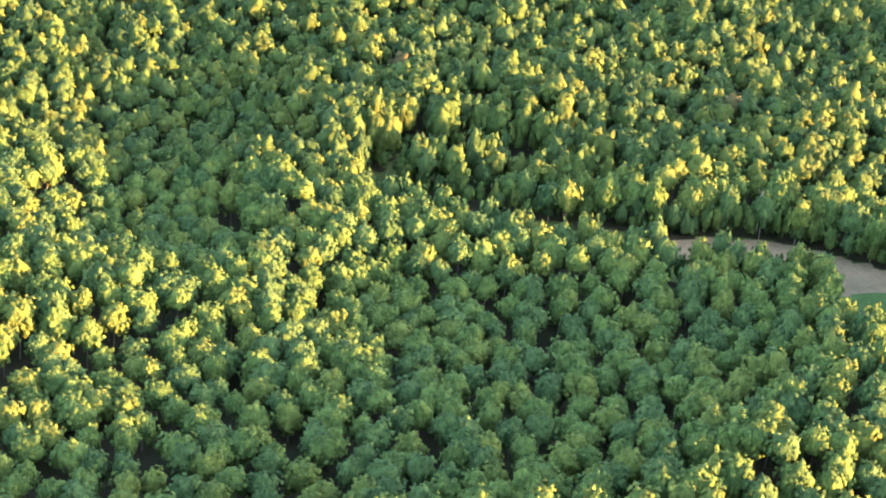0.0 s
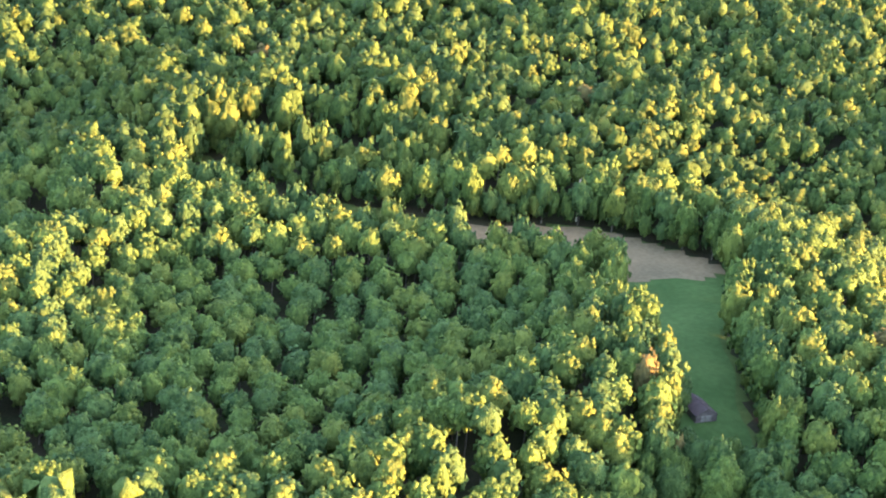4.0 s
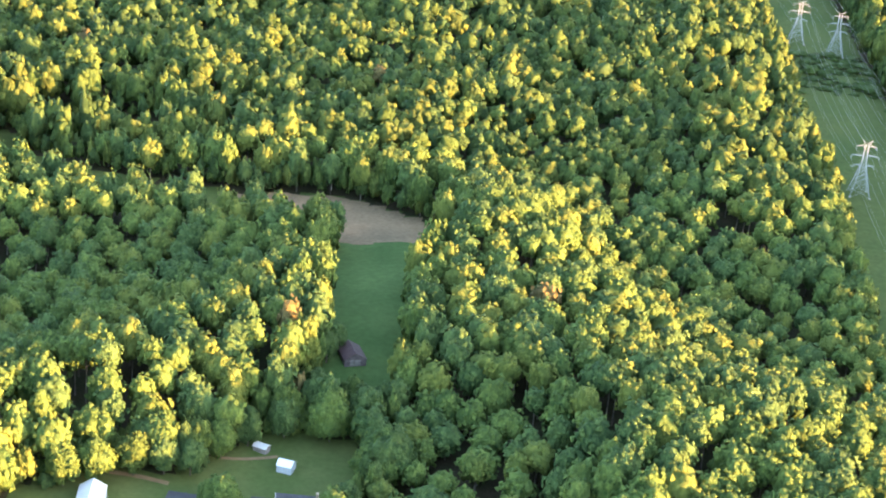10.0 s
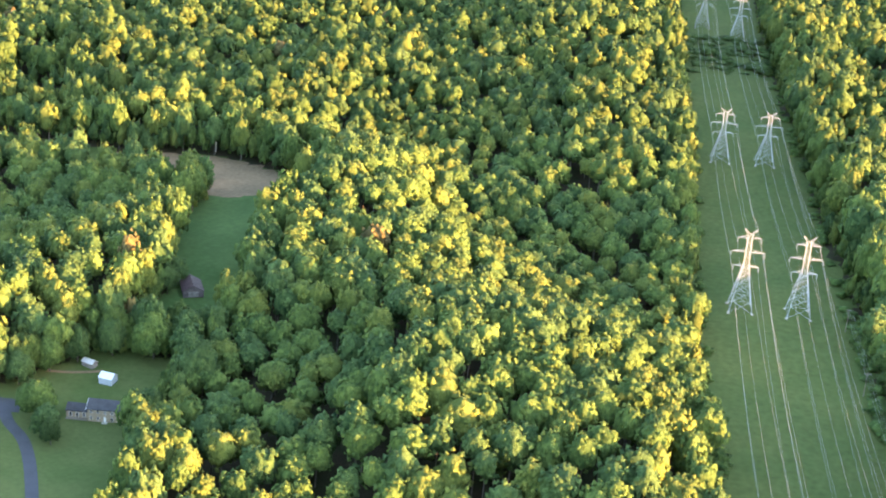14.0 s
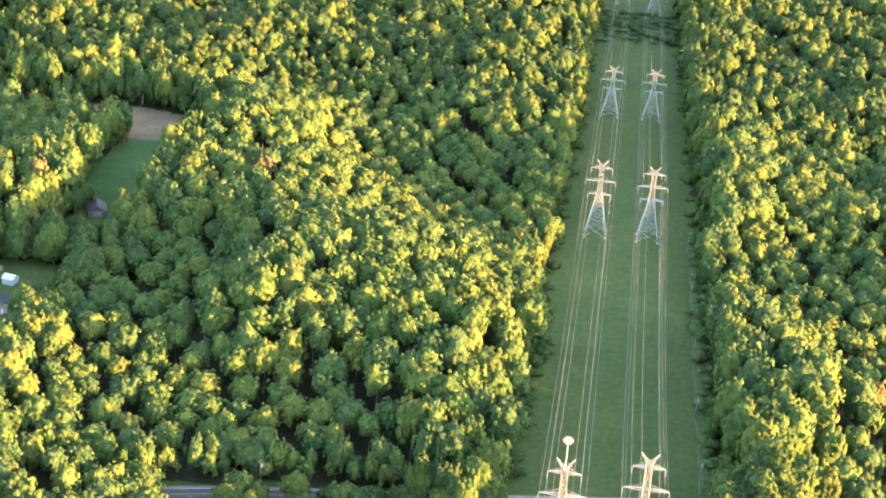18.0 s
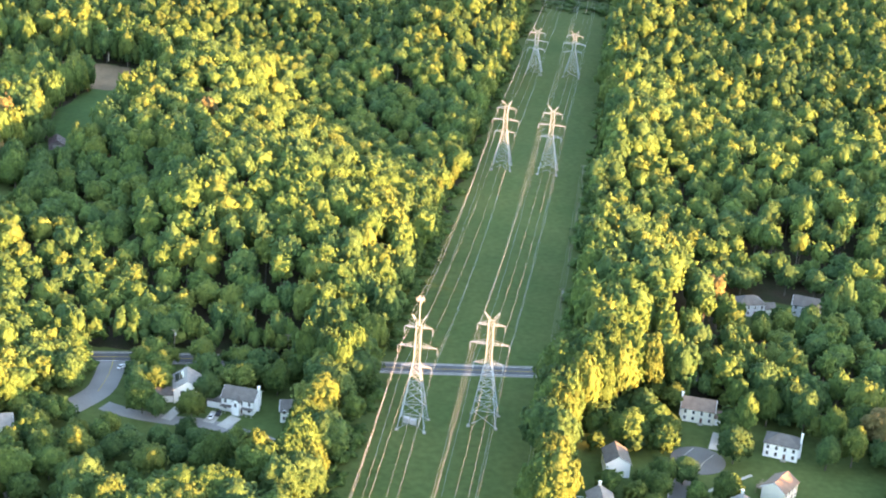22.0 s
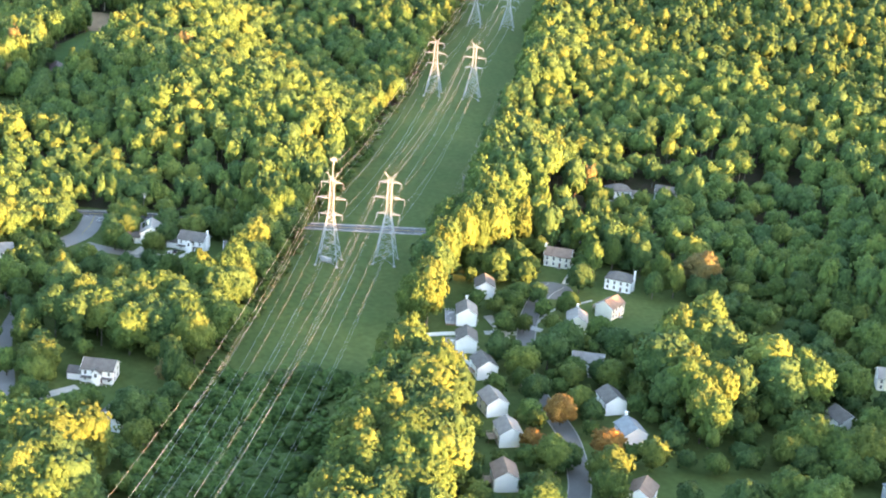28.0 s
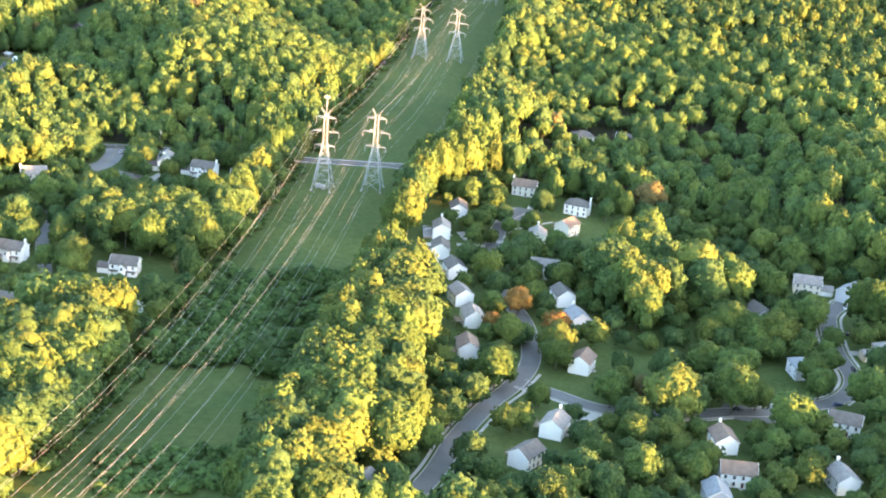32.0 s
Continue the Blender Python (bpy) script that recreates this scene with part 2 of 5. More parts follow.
YARDCLEAR = [[(x - 10, y - 19), (x + 10, y - 19), (x + 10, y + 9), (x - 10, y + 9)] for x, y in EAST_HOUSES + WEST_HOUSES]
for line_ in (EASTROAD, EASTROAD2, WESTROAD, WESTROAD2, WESTROAD3):
    YARDCLEAR += [band(a, b, 7.0) for a, b in zip(line_, line_[1:])]
for line_ in (EASTROAD, EASTROAD2, WESTROAD2):
    YARDCLEAR += [band((a[0] + 3, a[1] - 12), (b[0] + 3, b[1] - 12), 7.5) for a, b in zip(line_, line_[1:])]
# ---- ground ----
def ground_sheet():
    def axis(lo, hi, step):
        far = [-60000, -20000, -8000, -4000, -2400]
        return np.array(far + list(np.arange(lo, hi + 1, step)) + [-f for f in reversed(far)], float)
    xs, ys = axis(-1100, 900, 12.5), axis(-1200, 1500, 12.5)
    gx, gy = np.meshgrid(xs, ys)
    gzs = ground_z(gx, gy)
    n, k = gx.shape
    verts = np.stack([gx, gy, gzs], -1).reshape(-1, 3).tolist()
    faces = [(r * k + c, r * k + c + 1, (r + 1) * k + c + 1, (r + 1) * k + c) for r in range(n - 1) for c in range(k - 1)]
    me = mesh_of("ground", verts, faces, [GRASS])
    me.polygons.foreach_set("use_smooth", np.ones(len(faces), bool))
    tagged(new("ground", me), "gently rolling land under short green grass", "ground", kind="structure")


def strip(name, line, width, material, lift, label, category, step=5.0, kind="structure", parent=None):
    """A paved strip along a bent line, draped on the land, with a raised edge."""
    pts = [Vector((*p, 0)) for p in line]
    path = []
    for i in range(len(pts) - 1):
        p0, p1, p2, p3 = pts[max(i - 1, 0)], pts[i], pts[i + 1], pts[min(i + 2, len(pts) - 1)]
        m = max(2, int((p2 - p1).length / step))
        for j in range(m):
            t = j / m
            path.append(0.5 * ((2 * p1) + (p2 - p0) * t + (2 * p0 - 5 * p1 + 4 * p2 - p3) * t * t + (3 * p1 - p0 - 3 * p2 + p3) * t ** 3))
    path.append(pts[-1])
    verts, faces = [], []
    for i, p in enumerate(path):
        d = (path[min(i + 1, len(path) - 1)] - path[max(i - 1, 0)]).normalized()
        s = Vector((d.y, -d.x, 0)) * width / 2
        for q, dz in ((p - s, -0.3), (p - s, lift), (p + s, lift), (p + s, -0.3)):
            verts.append((q.x, q.y, gz(q.x, q.y) + dz))
        if i:
            k = 4 * i
            faces += [(k - 4 + j, k - 3 + j, k + 1 + j, k + j) for j in range(3)]
    faces += [(0, 1, 2, 3), tuple(len(verts) - i for i in (1, 2, 3, 4))]
    ob = new(name, mesh_of(name, verts, faces, [material]))
    if parent:
        ob.parent = parent
        return ob
    return tagged(ob, label, category, kind=kind)


def sheet(name, poly, material, lift, label, category, step=4.0):
    """A thin layer of soil or rough grass over the land inside a polygon."""
    px, py = [p[0] for p in poly], [p[1] for p in poly]
    gx, gy = np.meshgrid(np.arange(min(px), max(px), step), np.arange(min(py), max(py), step))
    bm = bmesh.new()
    made = {}
    for cx, cy, ok in zip(gx.ravel(), gy.ravel(), inside(poly, gx.ravel() + step / 2, gy.ravel() + step / 2)):
        if ok:
            q = []
            for dx, dy in ((0, 0), (step, 0), (step, step), (0, step)):
                key = (cx + dx, cy + dy)
                if key not in made:
                    wob = 0.35 * step
                    vx, vy = key[0] + wob * math.sin(key[1] * 1.7 + key[0]), key[1] + wob * math.sin(key[0] * 1.3 - key[1])
                    made[key] = bm.verts.new((vx, vy, gz(vx, vy) + lift))
                q.append(made[key])
            bm.faces.new(q)
    me = bpy.data.meshes.new(name)
    bm.to_mesh(me)
    bm.free()
    me.materials.append(material)
    return tagged(new(name, me), label, category, kind="structure")


ground_sheet()
FIELD = [(-270, 386), (-272, 330), (-262, 290), (-255, 262), (-256, 240), (-258, 206), (-226, 206), (-226, 330), (-217, 393)]
SOILPOLY = [(-267, 383), (-227, 389), (-216, 397), (-223, 413), (-256, 435), (-283, 445), (-320, 440), (-342, 440), (-330, 418), (-285, 401)]
FARMYARD = [(-350, 35), (-345, 140), (-322, 163), (-300, 164), (-285, 178), (-274, 196), (-260, 202), (-236, 200), (-230, 165), (-236, 140), (-228, 110), (-222, 35)]
CORRIDOR = [(-23, -700), (-23, 60), (-20, 700), (-20, 1500), (46, 1500), (46, 700), (50, 480), (57, 220), (57, 64), (52, 40), (50, -100), (50, -700)]
EASTYARDS = [(50, 40), (50, -345), (320, -345), (325, -100), (270, 0), (200, 40), (130, 46)]
WESTYARDS = [(-140, 14), (-91, 25), (-23, 37), (-23, -420), (-215, -420), (-200, -60)]
BREAKS = [[(-145, 11), (-98, 22), (-26, 37), (50, 53), (130, 70), (130, 78), (50, 62), (-26, 46), (-98, 35), (-145, 25)], [(-474, 494), (-400, 499), (-345, 484), (-338, 494), (-395, 532), (-462, 530)], [(-130, 20), (-116, 20), (-116, -20), (-130, -20)], [(118, 122), (150, 118), (178, 128), (178, 168), (118, 160)], [(50, -365), (135, -365), (140, -480), (50, -480)]]
GLADE = [(-335, 442), (-380, 448), (-430, 461), (-462, 476), (-460, 492), (-478, 505), (-486, 455), (-440, 424), (-390, 404), (-320, 395), (-285, 391), (-272, 398), (-290, 425)]
CLEARINGS = [FIELD, SOILPOLY, GLADE, FARMYARD, CORRIDOR, EASTYARDS, WESTYARDS] + BREAKS
sheet("lawn", FARMYARD, LAWN, 0.22, "pale mown lawn round the farmhouse", "lawn")
sheet("hay_field", FIELD, HAY, 0.24, "deep green hay field with faint mowing streaks", "field")
sheet("bare_field", SOILPOLY, SOIL, 0.32, "ploughed bare brown soil at the end of the hay field", "field")
ROADLINE = [(-330, -45), (-240, -15), (-137, 18), (-91, 29), (-26, 41), (50, 57), (120, 72), (200, 92), (330, 130)]
strip("road_1", ROADLINE, 8.0, DARK_ROAD, 0.10, "grey two-lane asphalt road crossing the power line corridor", "road")


# ---- trees ----
def crown_shape(rng, around, rings, clumps, size, leaves, lobes=15, lobe=0.33, core=0.75, rough=0.16):
    """A crown of radius 1 and height 2, base at 0: billows bulging from a dome, small leaf clumps crowding over them and a few loose sprays.
    Returns corners, triangles and how many of the triangles are smooth."""
    k = np.arange(lobes)
    up = 1 - 1.72 * (k + 0.35) / lobes + rng.uniform(-0.05, 0.05, lobes)
    ang = k * 2.39996 + rng.uniform(-0.45, 0.45, lobes)
    ring = np.sqrt(np.clip(1 - up * up, 0, 1))
    axis = np.stack([ring * np.cos(ang), ring * np.sin(ang), up], 1)
    far, rad = rng.uniform(0.52, 0.72, lobes), lobe * rng.uniform(0.78, 1.22, lobes)

    def reach(d):
        b = (d @ axis.T) * far
        disc = b * b - far * far + rad * rad
        out = np.where(disc > 0, b + np.sqrt(np.clip(disc, 0, None)), 0).max(1)
        return np.maximum(out, np.where(d[:, 2] > -0.5, 0.58, 0.5))

    th = np.linspace(0, math.pi * 0.86, rings + 1)[1:]
    th[-1] = math.pi * 0.94
    dirs = [(0, 0, 1)]
    for n, t in enumerate(th):
        for m in range(around):
            f = 2 * math.pi * (m + 0.5 * (n % 2)) / around
            dirs.append((math.sin(t) * math.cos(f), math.sin(t) * math.sin(f), math.cos(t)))
    dirs.append((0, 0, -1))
    d = np.array(dirs)
    v = d * (reach(d) * rng.uniform(core, core + rough, len(d)))[:, None] + (0, 0, 1)
    tri = [(0, 1 + m, 1 + (m + 1) % around) for m in range(around)]
    for n in range(rings - 1):
        a, b = 1 + n * around, 1 + (n + 1) * around
        for m in range(around):
            p, q = m, (m + 1) % around
            if n % 2 == 0:
                tri += [(a + p, b + p, a + q), (a + q, b + p, b + q)]
            else:
                tri += [(a + p, b + p, b + q), (a + p, b + q, a + q)]
    last = len(d) - 1
    tri += [(last, last - around + (m + 1) % around, last - around + m) for m in range(around)]
    # clumps: small uneven tufts of leaves hugging the billows
    k = np.arange(clumps)
    cu = np.clip(1 - 1.7 * (k + 0.5) / max(clumps, 1) + rng.uniform(-0.07, 0.07, clumps), -0.8, 1)
    ca = k * 2.39996 + rng.uniform(-0.8, 0.8, clumps)
    cr = np.sqrt(np.clip(1 - cu * cu, 0, 1))
    e = np.stack([cr * np.cos(ca), cr * np.sin(ca), cu], 1)
    pos = e * (reach(e) * rng.uniform(core + 0.12, 1.0, clumps))[:, None] + (0, 0, 1)
    out = e + np.array((0, 0, 0.25)) + rng.normal(size=(clumps, 3)) * 0.15
    out /= np.linalg.norm(out, axis=1, keepdims=True)
    side = np.cross(out, rng.normal(size=(clumps, 3)))
    side /= np.linalg.norm(side, axis=1, keepdims=True)
    other = np.cross(out, side)
    s = size * rng.uniform(0.6, 1.4, (clumps, 1))
    tips = [pos + out * s * rng.uniform(0.55, 0.95, (clumps, 1))]
    for q in range(4):
        w, f = s * rng.uniform(0.8, 1.25, (clumps, 1)), q * math.pi / 2
        tips.append(pos + (side * math.cos(f) + other * math.sin(f)) * w - out * s * rng.uniform(0.1, 0.6, (clumps, 1)))
    base = len(v)
    v = np.concatenate([v, np.stack(tips, 1).reshape(-1, 3)])
    for i in range(clumps):
        o = base + 5 * i
        tri += [(o, o + 1, o + 2), (o, o + 2, o + 3), (o, o + 3, o + 4), (o, o + 4, o + 1)]
    smooth = len(tri)
    e = rng.normal(size=(leaves, 3))
    e[:, 2] = np.abs(e[:, 2]) * np.where(rng.uniform(size=leaves) < 0.72, 1, -1)
    e /= np.linalg.norm(e, axis=1, keepdims=True)
    pos = e * (reach(e) * rng.uniform(0.99, 1.08, leaves))[:, None] + (0, 0, 1)
    nrm = e + rng.normal(size=(leaves, 3)) * 0.32
    nrm /= np.linalg.norm(nrm, axis=1, keepdims=True)
    side = np.cross(nrm, rng.normal(size=(leaves, 3)))
    side /= np.linalg.norm(side, axis=1, keepdims=True)
    other = np.cross(nrm, side)
    s = size * 0.5 * rng.uniform(0.6, 1.4, (leaves, 1))
    three = np.stack([pos - side * s * 0.9 - other * s * 0.5, pos + side * s - other * s * 0.6, pos + other * s * 1.1 + side * s * 0.2], 1)
    base = len(v)
    tri += [(base + 3 * i, base + 3 * i + 1, base + 3 * i + 2) for i in range(leaves)]
    return np.concatenate([v, three.reshape(-1, 3)]), np.array(tri, np.int32), smooth


FOREST_RNG = np.random.default_rng(7)
LOD_FINE = [crown_shape(FOREST_RNG, 20, 12, 230, 0.088, 30, 20, 0.31, 0.88, 0.07) for _ in range(6)]
LOD_NEAR = [crown_shape(FOREST_RNG, 12, 7, 88, 0.125, 4, 15, 0.33, 0.81, 0.09) for _ in range(12)]
LOD_FAR = [crown_shape(FOREST_RNG, 8, 5, 23, 0.215, 0, 11, 0.36) for _ in range(8)]
LOD_LOW = [crown_shape(FOREST_RNG, 6, 4, 4, 0.3, 0, 7, 0.42) for _ in range(4)]
LOD_BUSH = [crown_shape(FOREST_RNG, 7, 4, 16, 0.22, 4, 9, 0.36) for _ in range(6)]


def forest_points(poly, gap, rng, clearings, loose=0.36):
    px, py = [p[0] for p in poly], [p[1] for p in poly]
    gx, gy = np.meshgrid(np.arange(min(px), max(px), gap), np.arange(min(py), max(py), gap * 0.87))
    gx = gx + (np.arange(gx.shape[0]) % 2)[:, None] * gap / 2
    gx = gx + rng.uniform(-loose, loose, gx.shape) * gap
    gy = gy + rng.uniform(-loose, loose, gy.shape) * gap
    gx, gy = gx.ravel(), gy.ravel()
    keep = inside(poly, gx, gy)
    for c in clearings:
        keep &= ~inside(c, gx, gy)
    return gx[keep], gy[keep]


# taller stands: x, y, reach, rise; some are unseen, added to block the sun
TALL_STANDS = [(-639, 450, 28, 6), (-615, 383, 28, 6), (-604, 304, 24, 5), (-582, 261, 24, 3), (-564, 314, 24, 4), (-523, 336, 24, 5), (-496, 386, 28, 6), (-512, 429, 28, 6), (-521, 472, 28, 5), (-481, 520, 28, 6), (-580, 165, 18, 4), (-324, 196, 17, 5), (-352, 214, 24, 7), (-345, 405, 28, 4), (-508, 532, 28, 4), (-411, 397, 28, 3), (-362, 164, 22, 7), (-277, 233, 24, 4), (-274, 288, 24, 5), (-194, 359, 28, 5), (-167, 386, 28, 5), (-158, 329, 24, 5), (-197, 249, 24, 4), (-109, 316, 24, 4), (-79, 231, 24, 5), (-152, 191, 24, 4), (-135, 157, 24, 5), (-233, 544, 28, 5), (-61, 635, 28, 5), (-47, 556, 28, 5), (-140, 147, 28, 5), (-143, 75, 24, 5), (-179, 60, 24, 4), (-70, 91, 24, 6), (-86, 149, 24, 5), (-60, 207, 28, 4), (-41, 144, 24, 6), (-151, 274, 28, 4), (67, 149, 24, 6), (100, 119, 24, 6), (61, 50, 24, 6), (71, 370, 28, 5), (92, 340, 28, 4), (-164, -11, 24, 3), (-40, 54, 12, 6)]
# first three: unseen rises past the view's edge, added to shade the woods behind
TALL_STANDS += [(-500, 112, 36, 7), (-440, 104, 36, 7), (-550, 122, 30, 5), (70, 60, 24, 5), (70, 110, 24, 5), (70, 15, 24, 4)]
# eastern ones from x 285 on: raised mostly out of view to block sunlight
TALL_STANDS += [(-184, 102, 13, 5), (-210, 102, 11, 5), (-204, 63, 20, 5), (-165, 80, 12, 4), (-160, 130, 11, 4), (-66, 54, 13, 7), (104, 125, 16, 5), (338, -300, 30, 5), (342, -355, 30, 5), (335, -250, 26, 5), (285, 60, 26, 8), (295, 110, 26, 8), (352, -70, 36, 4), (352, 0, 36, 4), (356, 70, 36, 7), (360, -140, 36, 4), (350, -200, 36, 6)]
# lower stands, mostly kept under the reach of the low sun
LOW_STANDS = [(-583, 399, 28, -8), (-554, 372, 28, -7), (-473, 338, 24, -5), (-460, 274, 24, -3), (-418, 255, 24, -3), (-369, 310, 24, -3), (-518, 214, 24, -4), (-477, 181, 24, -4), (-551, 184, 24, -5), (-326, 297, 24, -3), (-414, 329, 24, -3), (-582, 211, 24, -4), (-606, 477, 28, -5), (-554, 515, 28, -4), (-532, 248, 24, -3), (-123, 365, 24, -6), (-128, 411, 28, -5), (-71, 327, 24, -5), (-147, 445, 28, -4), (-380, 317, 28, -3), (-384, 252, 24, -3), (-209, 184, 24, -4), (-182, 183, 24, -4), (-55, 395, 28, -3), (-184, 476, 28, -4), (-89, 284, 24, -4), (-107, 357, 28, -5), (-76, 282, 28, -5), (-41, 250, 28, -5), (-177, 82, 24, -4), (-135, 28, 24, -5), (77, 252, 28, -6), (112, 220, 24, -5), (113, 295, 28, -4), (-87, 46, 24, -4)]
LOW_STANDS += [(-569, 205, 26, -6), (-562, 168, 26, -5), (-529, 163, 26, -5), (-500, 197, 26, -4), (-440, 201, 26, -4), (-400, 221, 26, -3), (-394, 285, 26, -3), (-438, 302, 26, -3), (-378, 206, 26, -4), (-337, 243, 26, -3), (-343, 319, 26, -3), (-181, 152, 26, -4), (-156, 46, 26, -4), (-35, 201, 26, -4), (-31, 293, 26, -3), (71, 235, 26, -3)]
LOW_STANDS += [(-132, 35, 28, -5), (-106, 51, 28, -5), (-166, 53, 28, -4), (-107, 16, 28, -4), (-78, 19, 28, -4), (-50, 22, 28, -3)]
LOW_STANDS += [(-573, 173, 24, -4), (-552, 146, 24, -4), (-570, 146, 24, -4), (-559, 228, 24, -4), (-586, 227, 24, -3), (-527, 188, 24, -3)]
LOW_STANDS += [(150, 90, 34, -5), (190, 100, 36, -4), (245, 150, 40, -2), (205, 60, 36, -3), (240, 95, 40, -3), (190, -400, 50, -7), (120, -400, 40, -5), (135, 84, 18, -5), (160, 172, 24, -6), (200, 150, 28, -6), (172, 85, 22, -5), (212, 85, 24, -3), (128, 170, 20, -5), (225, 190, 30, -5), (120, 152, 16, -5), (190, 180, 26, -6), (221, 156, 26, -5), (-203, 133, 18, -4), (-188, 152, 18, -4), (-214, 160, 18, -4), (-161, 163, 14, -3), (-161, 111, 13, -4), (-192, 84, 11, -4), (-150, 86, 13, -4), (-112, 48, 22, -4), (-300, 180, 18, -4), (-325, 162, 12, -3), (-500, 180, 30, -4), (-515, 240, 30, -3)]


def tree_sizes(x, y, rng, tall=27.0, spread=1.2):
    """Total height, crown radius, crown height: taller stands in places."""
    stand = np.array([noise.noise((a / 30, b / 30, 3.1)) for a, b in zip(x, y)]).reshape(len(x))
    broad = np.array([noise.noise((a / 105, b / 105, 8.7)) for a, b in zip(x, y)]).reshape(len(x))
    x, y = np.asarray(x, float), np.asarray(y, float)
    belt = 6.0 * np.exp(-(((x - 66) / 20) ** 2)) - 2.5 * np.exp(-(((x + 26) / 12) ** 2))
    calm = 0.0 * x
    for sx, sy, reach, rise in TALL_STANDS + LOW_STANDS:
        near = np.exp(-((x - sx) ** 2 + (y - sy) ** 2) / (2 * reach * reach))
        belt = belt + (0.8 if rise > 0 else 1.9) * rise * near
        calm = np.maximum(calm, near) if rise < 0 else calm - 0.5 * near
    belt = np.where(belt > 0, 9.0 * np.tanh(belt / 9.0), 11.0 * np.tanh(belt / 11.0))
    calm = np.clip(calm, -0.5, 1)
    mixed = np.maximum(np.clip((y - 380) / 250, 0, 1), 0.75 * np.clip((x - 115) / 50, 0, 1))
    calm = np.where(x > 125, 0.3 * calm, calm)
    h = tall + ((2.5 + 4.0 * mixed) * (1 - 0.7 * calm) * stand + (2.5 + 4.0 * mixed) * broad + belt) * tall / 26 + rng.normal(size=len(x)) * spread * (0.62 + 2.0 * mixed) * (1 - 0.6 * calm)
    r = (rng.uniform(5.8, 9.3, len(x)) + 0.07 * (h - 25)) * (0.5 + 0.5 * tall / 26)
    ch = np.minimum(h * 0.9, r * rng.uniform(2.1, 2.8, len(x)))
    for poly in CLEARINGS:
        rim = edge_distance(poly, x, y) < 17
        ch = np.where(rim, np.maximum(ch, h * 0.9), ch)
    return h, r, ch


def species(rng):
    u = rng.uniform()
    return 0 if u < 0.46 else 1 if u < 0.76 else 2 if u < 0.9985 else 3


def joined_woods(name, x, y, lod, rng, label, tall=27.0, spread=1.2, only=None, sizes=None, full=0.0, wide=1.0):
    h, r, ch = sizes or tree_sizes(x, y, rng, tall, spread)
    r = wide * r
    ch = np.maximum(ch, full * h)
    z = ground_z(x, y)
    blocks, tris, index, smooth, start = [], [], [], [], 0
    for i in range(len(x)):
        p, t, shell = lod[rng.integers(len(lod))]
        a = rng.uniform(0, 6.283)
        c, s = math.cos(a) * r[i], math.sin(a) * r[i]
        q = np.empty_like(p)
        q[:, 0] = p[:, 0] * c - p[:, 1] * s + x[i]
        q[:, 1] = p[:, 0] * s + p[:, 1] * c + y[i]
        q[:, 2] = p[:, 2] * ch[i] / 2 + z[i] + h[i] - ch[i]
        blocks.append(q.astype(np.float32))
        tris.append(t + start)
        start += len(p)
        index.append(np.full(len(t), species(rng) if only is None else only, np.int32))
        smooth.append(np.arange(len(t)) < shell)
    me = tris_of(name, np.concatenate(blocks), np.concatenate(tris), LEAF, np.concatenate(index), np.concatenate(smooth))
    return tagged(new(name, me), label, "woodland" if only is None else "shrubs", kind="stuff"), z, h, ch


def joined_trunks(x, y, z, h, ch):
    s = Shape()
    for i in range(len(x)):
        s.bar((x[i], y[i], z[i] - 0.5), (x[i] + 0.3, y[i], z[i] + h[i] - 0.45 * ch[i]), 0.38, 0.16, 5)
    tagged(new("woodland_trunks", s.mesh("woodland_trunks", BARK)), "bare grey-brown trunks standing under the woodland crowns", "tree trunks", kind="stuff")


def trunk_shape(rng):
    """A trunk of height 1 with limbs spreading from its upper half."""
    s = Shape()
    bend = rng.uniform(-0.02, 0.02, 2)
    s.bar((0, 0, -0.04), (bend[0], bend[1], 0.5), 0.020, 0.014, 7)
    s.bar((bend[0], bend[1], 0.49), (0, 0, 0.92), 0.014, 0.004, 6)
    for i in range(6):
        a, z = i * 2.4 + rng.uniform(0, 1), 0.34 + 0.07 * i
        s.bar((bend[0], bend[1], z), (0.14 * math.cos(a), 0.14 * math.sin(a), z + 0.16), 0.008, 0.003, 5)
    return s


TRUNK = [trunk_shape(FOREST_RNG).mesh("trunk", BARK) for _ in range(3)]
CROWN = {}


def tree(x, y, h, r, ch, kind, label, group="", fine=True):
    """A single tree: an uneven crown of leaf clumps over a tapered, branching trunk."""
    v = int(FOREST_RNG.integers(6))
    if (v, kind) not in CROWN:
        q, t, shell = LOD_FINE[v]
        CROWN[v, kind] = tris_of("crown", q, t, [LEAF[kind]], np.zeros(len(t), np.int32), np.arange(len(t)) < shell)
    root = new("tree")
    root.matrix_basis = pose(x, y, gz(x, y), 0, 0, FOREST_RNG.uniform(0, 360))
    tagged(root, label, "tree", group)
    part("trunk", TRUNK[v % 3], root, Matrix.Diagonal((h, h, h, 1)))
    part("crown", CROWN[v, kind], root, Matrix.Translation((0, 0, h - ch)) @ Matrix.Diagonal((r, r, ch / 2, 1)))


TREE_LABELS = ("tall green broadleaf tree with a rounded crown", "tall dark green broadleaf tree with a dense crown",
               "tall yellow-green tulip tree with a tufted crown", "rust-coloured broadleaf tree turning early")


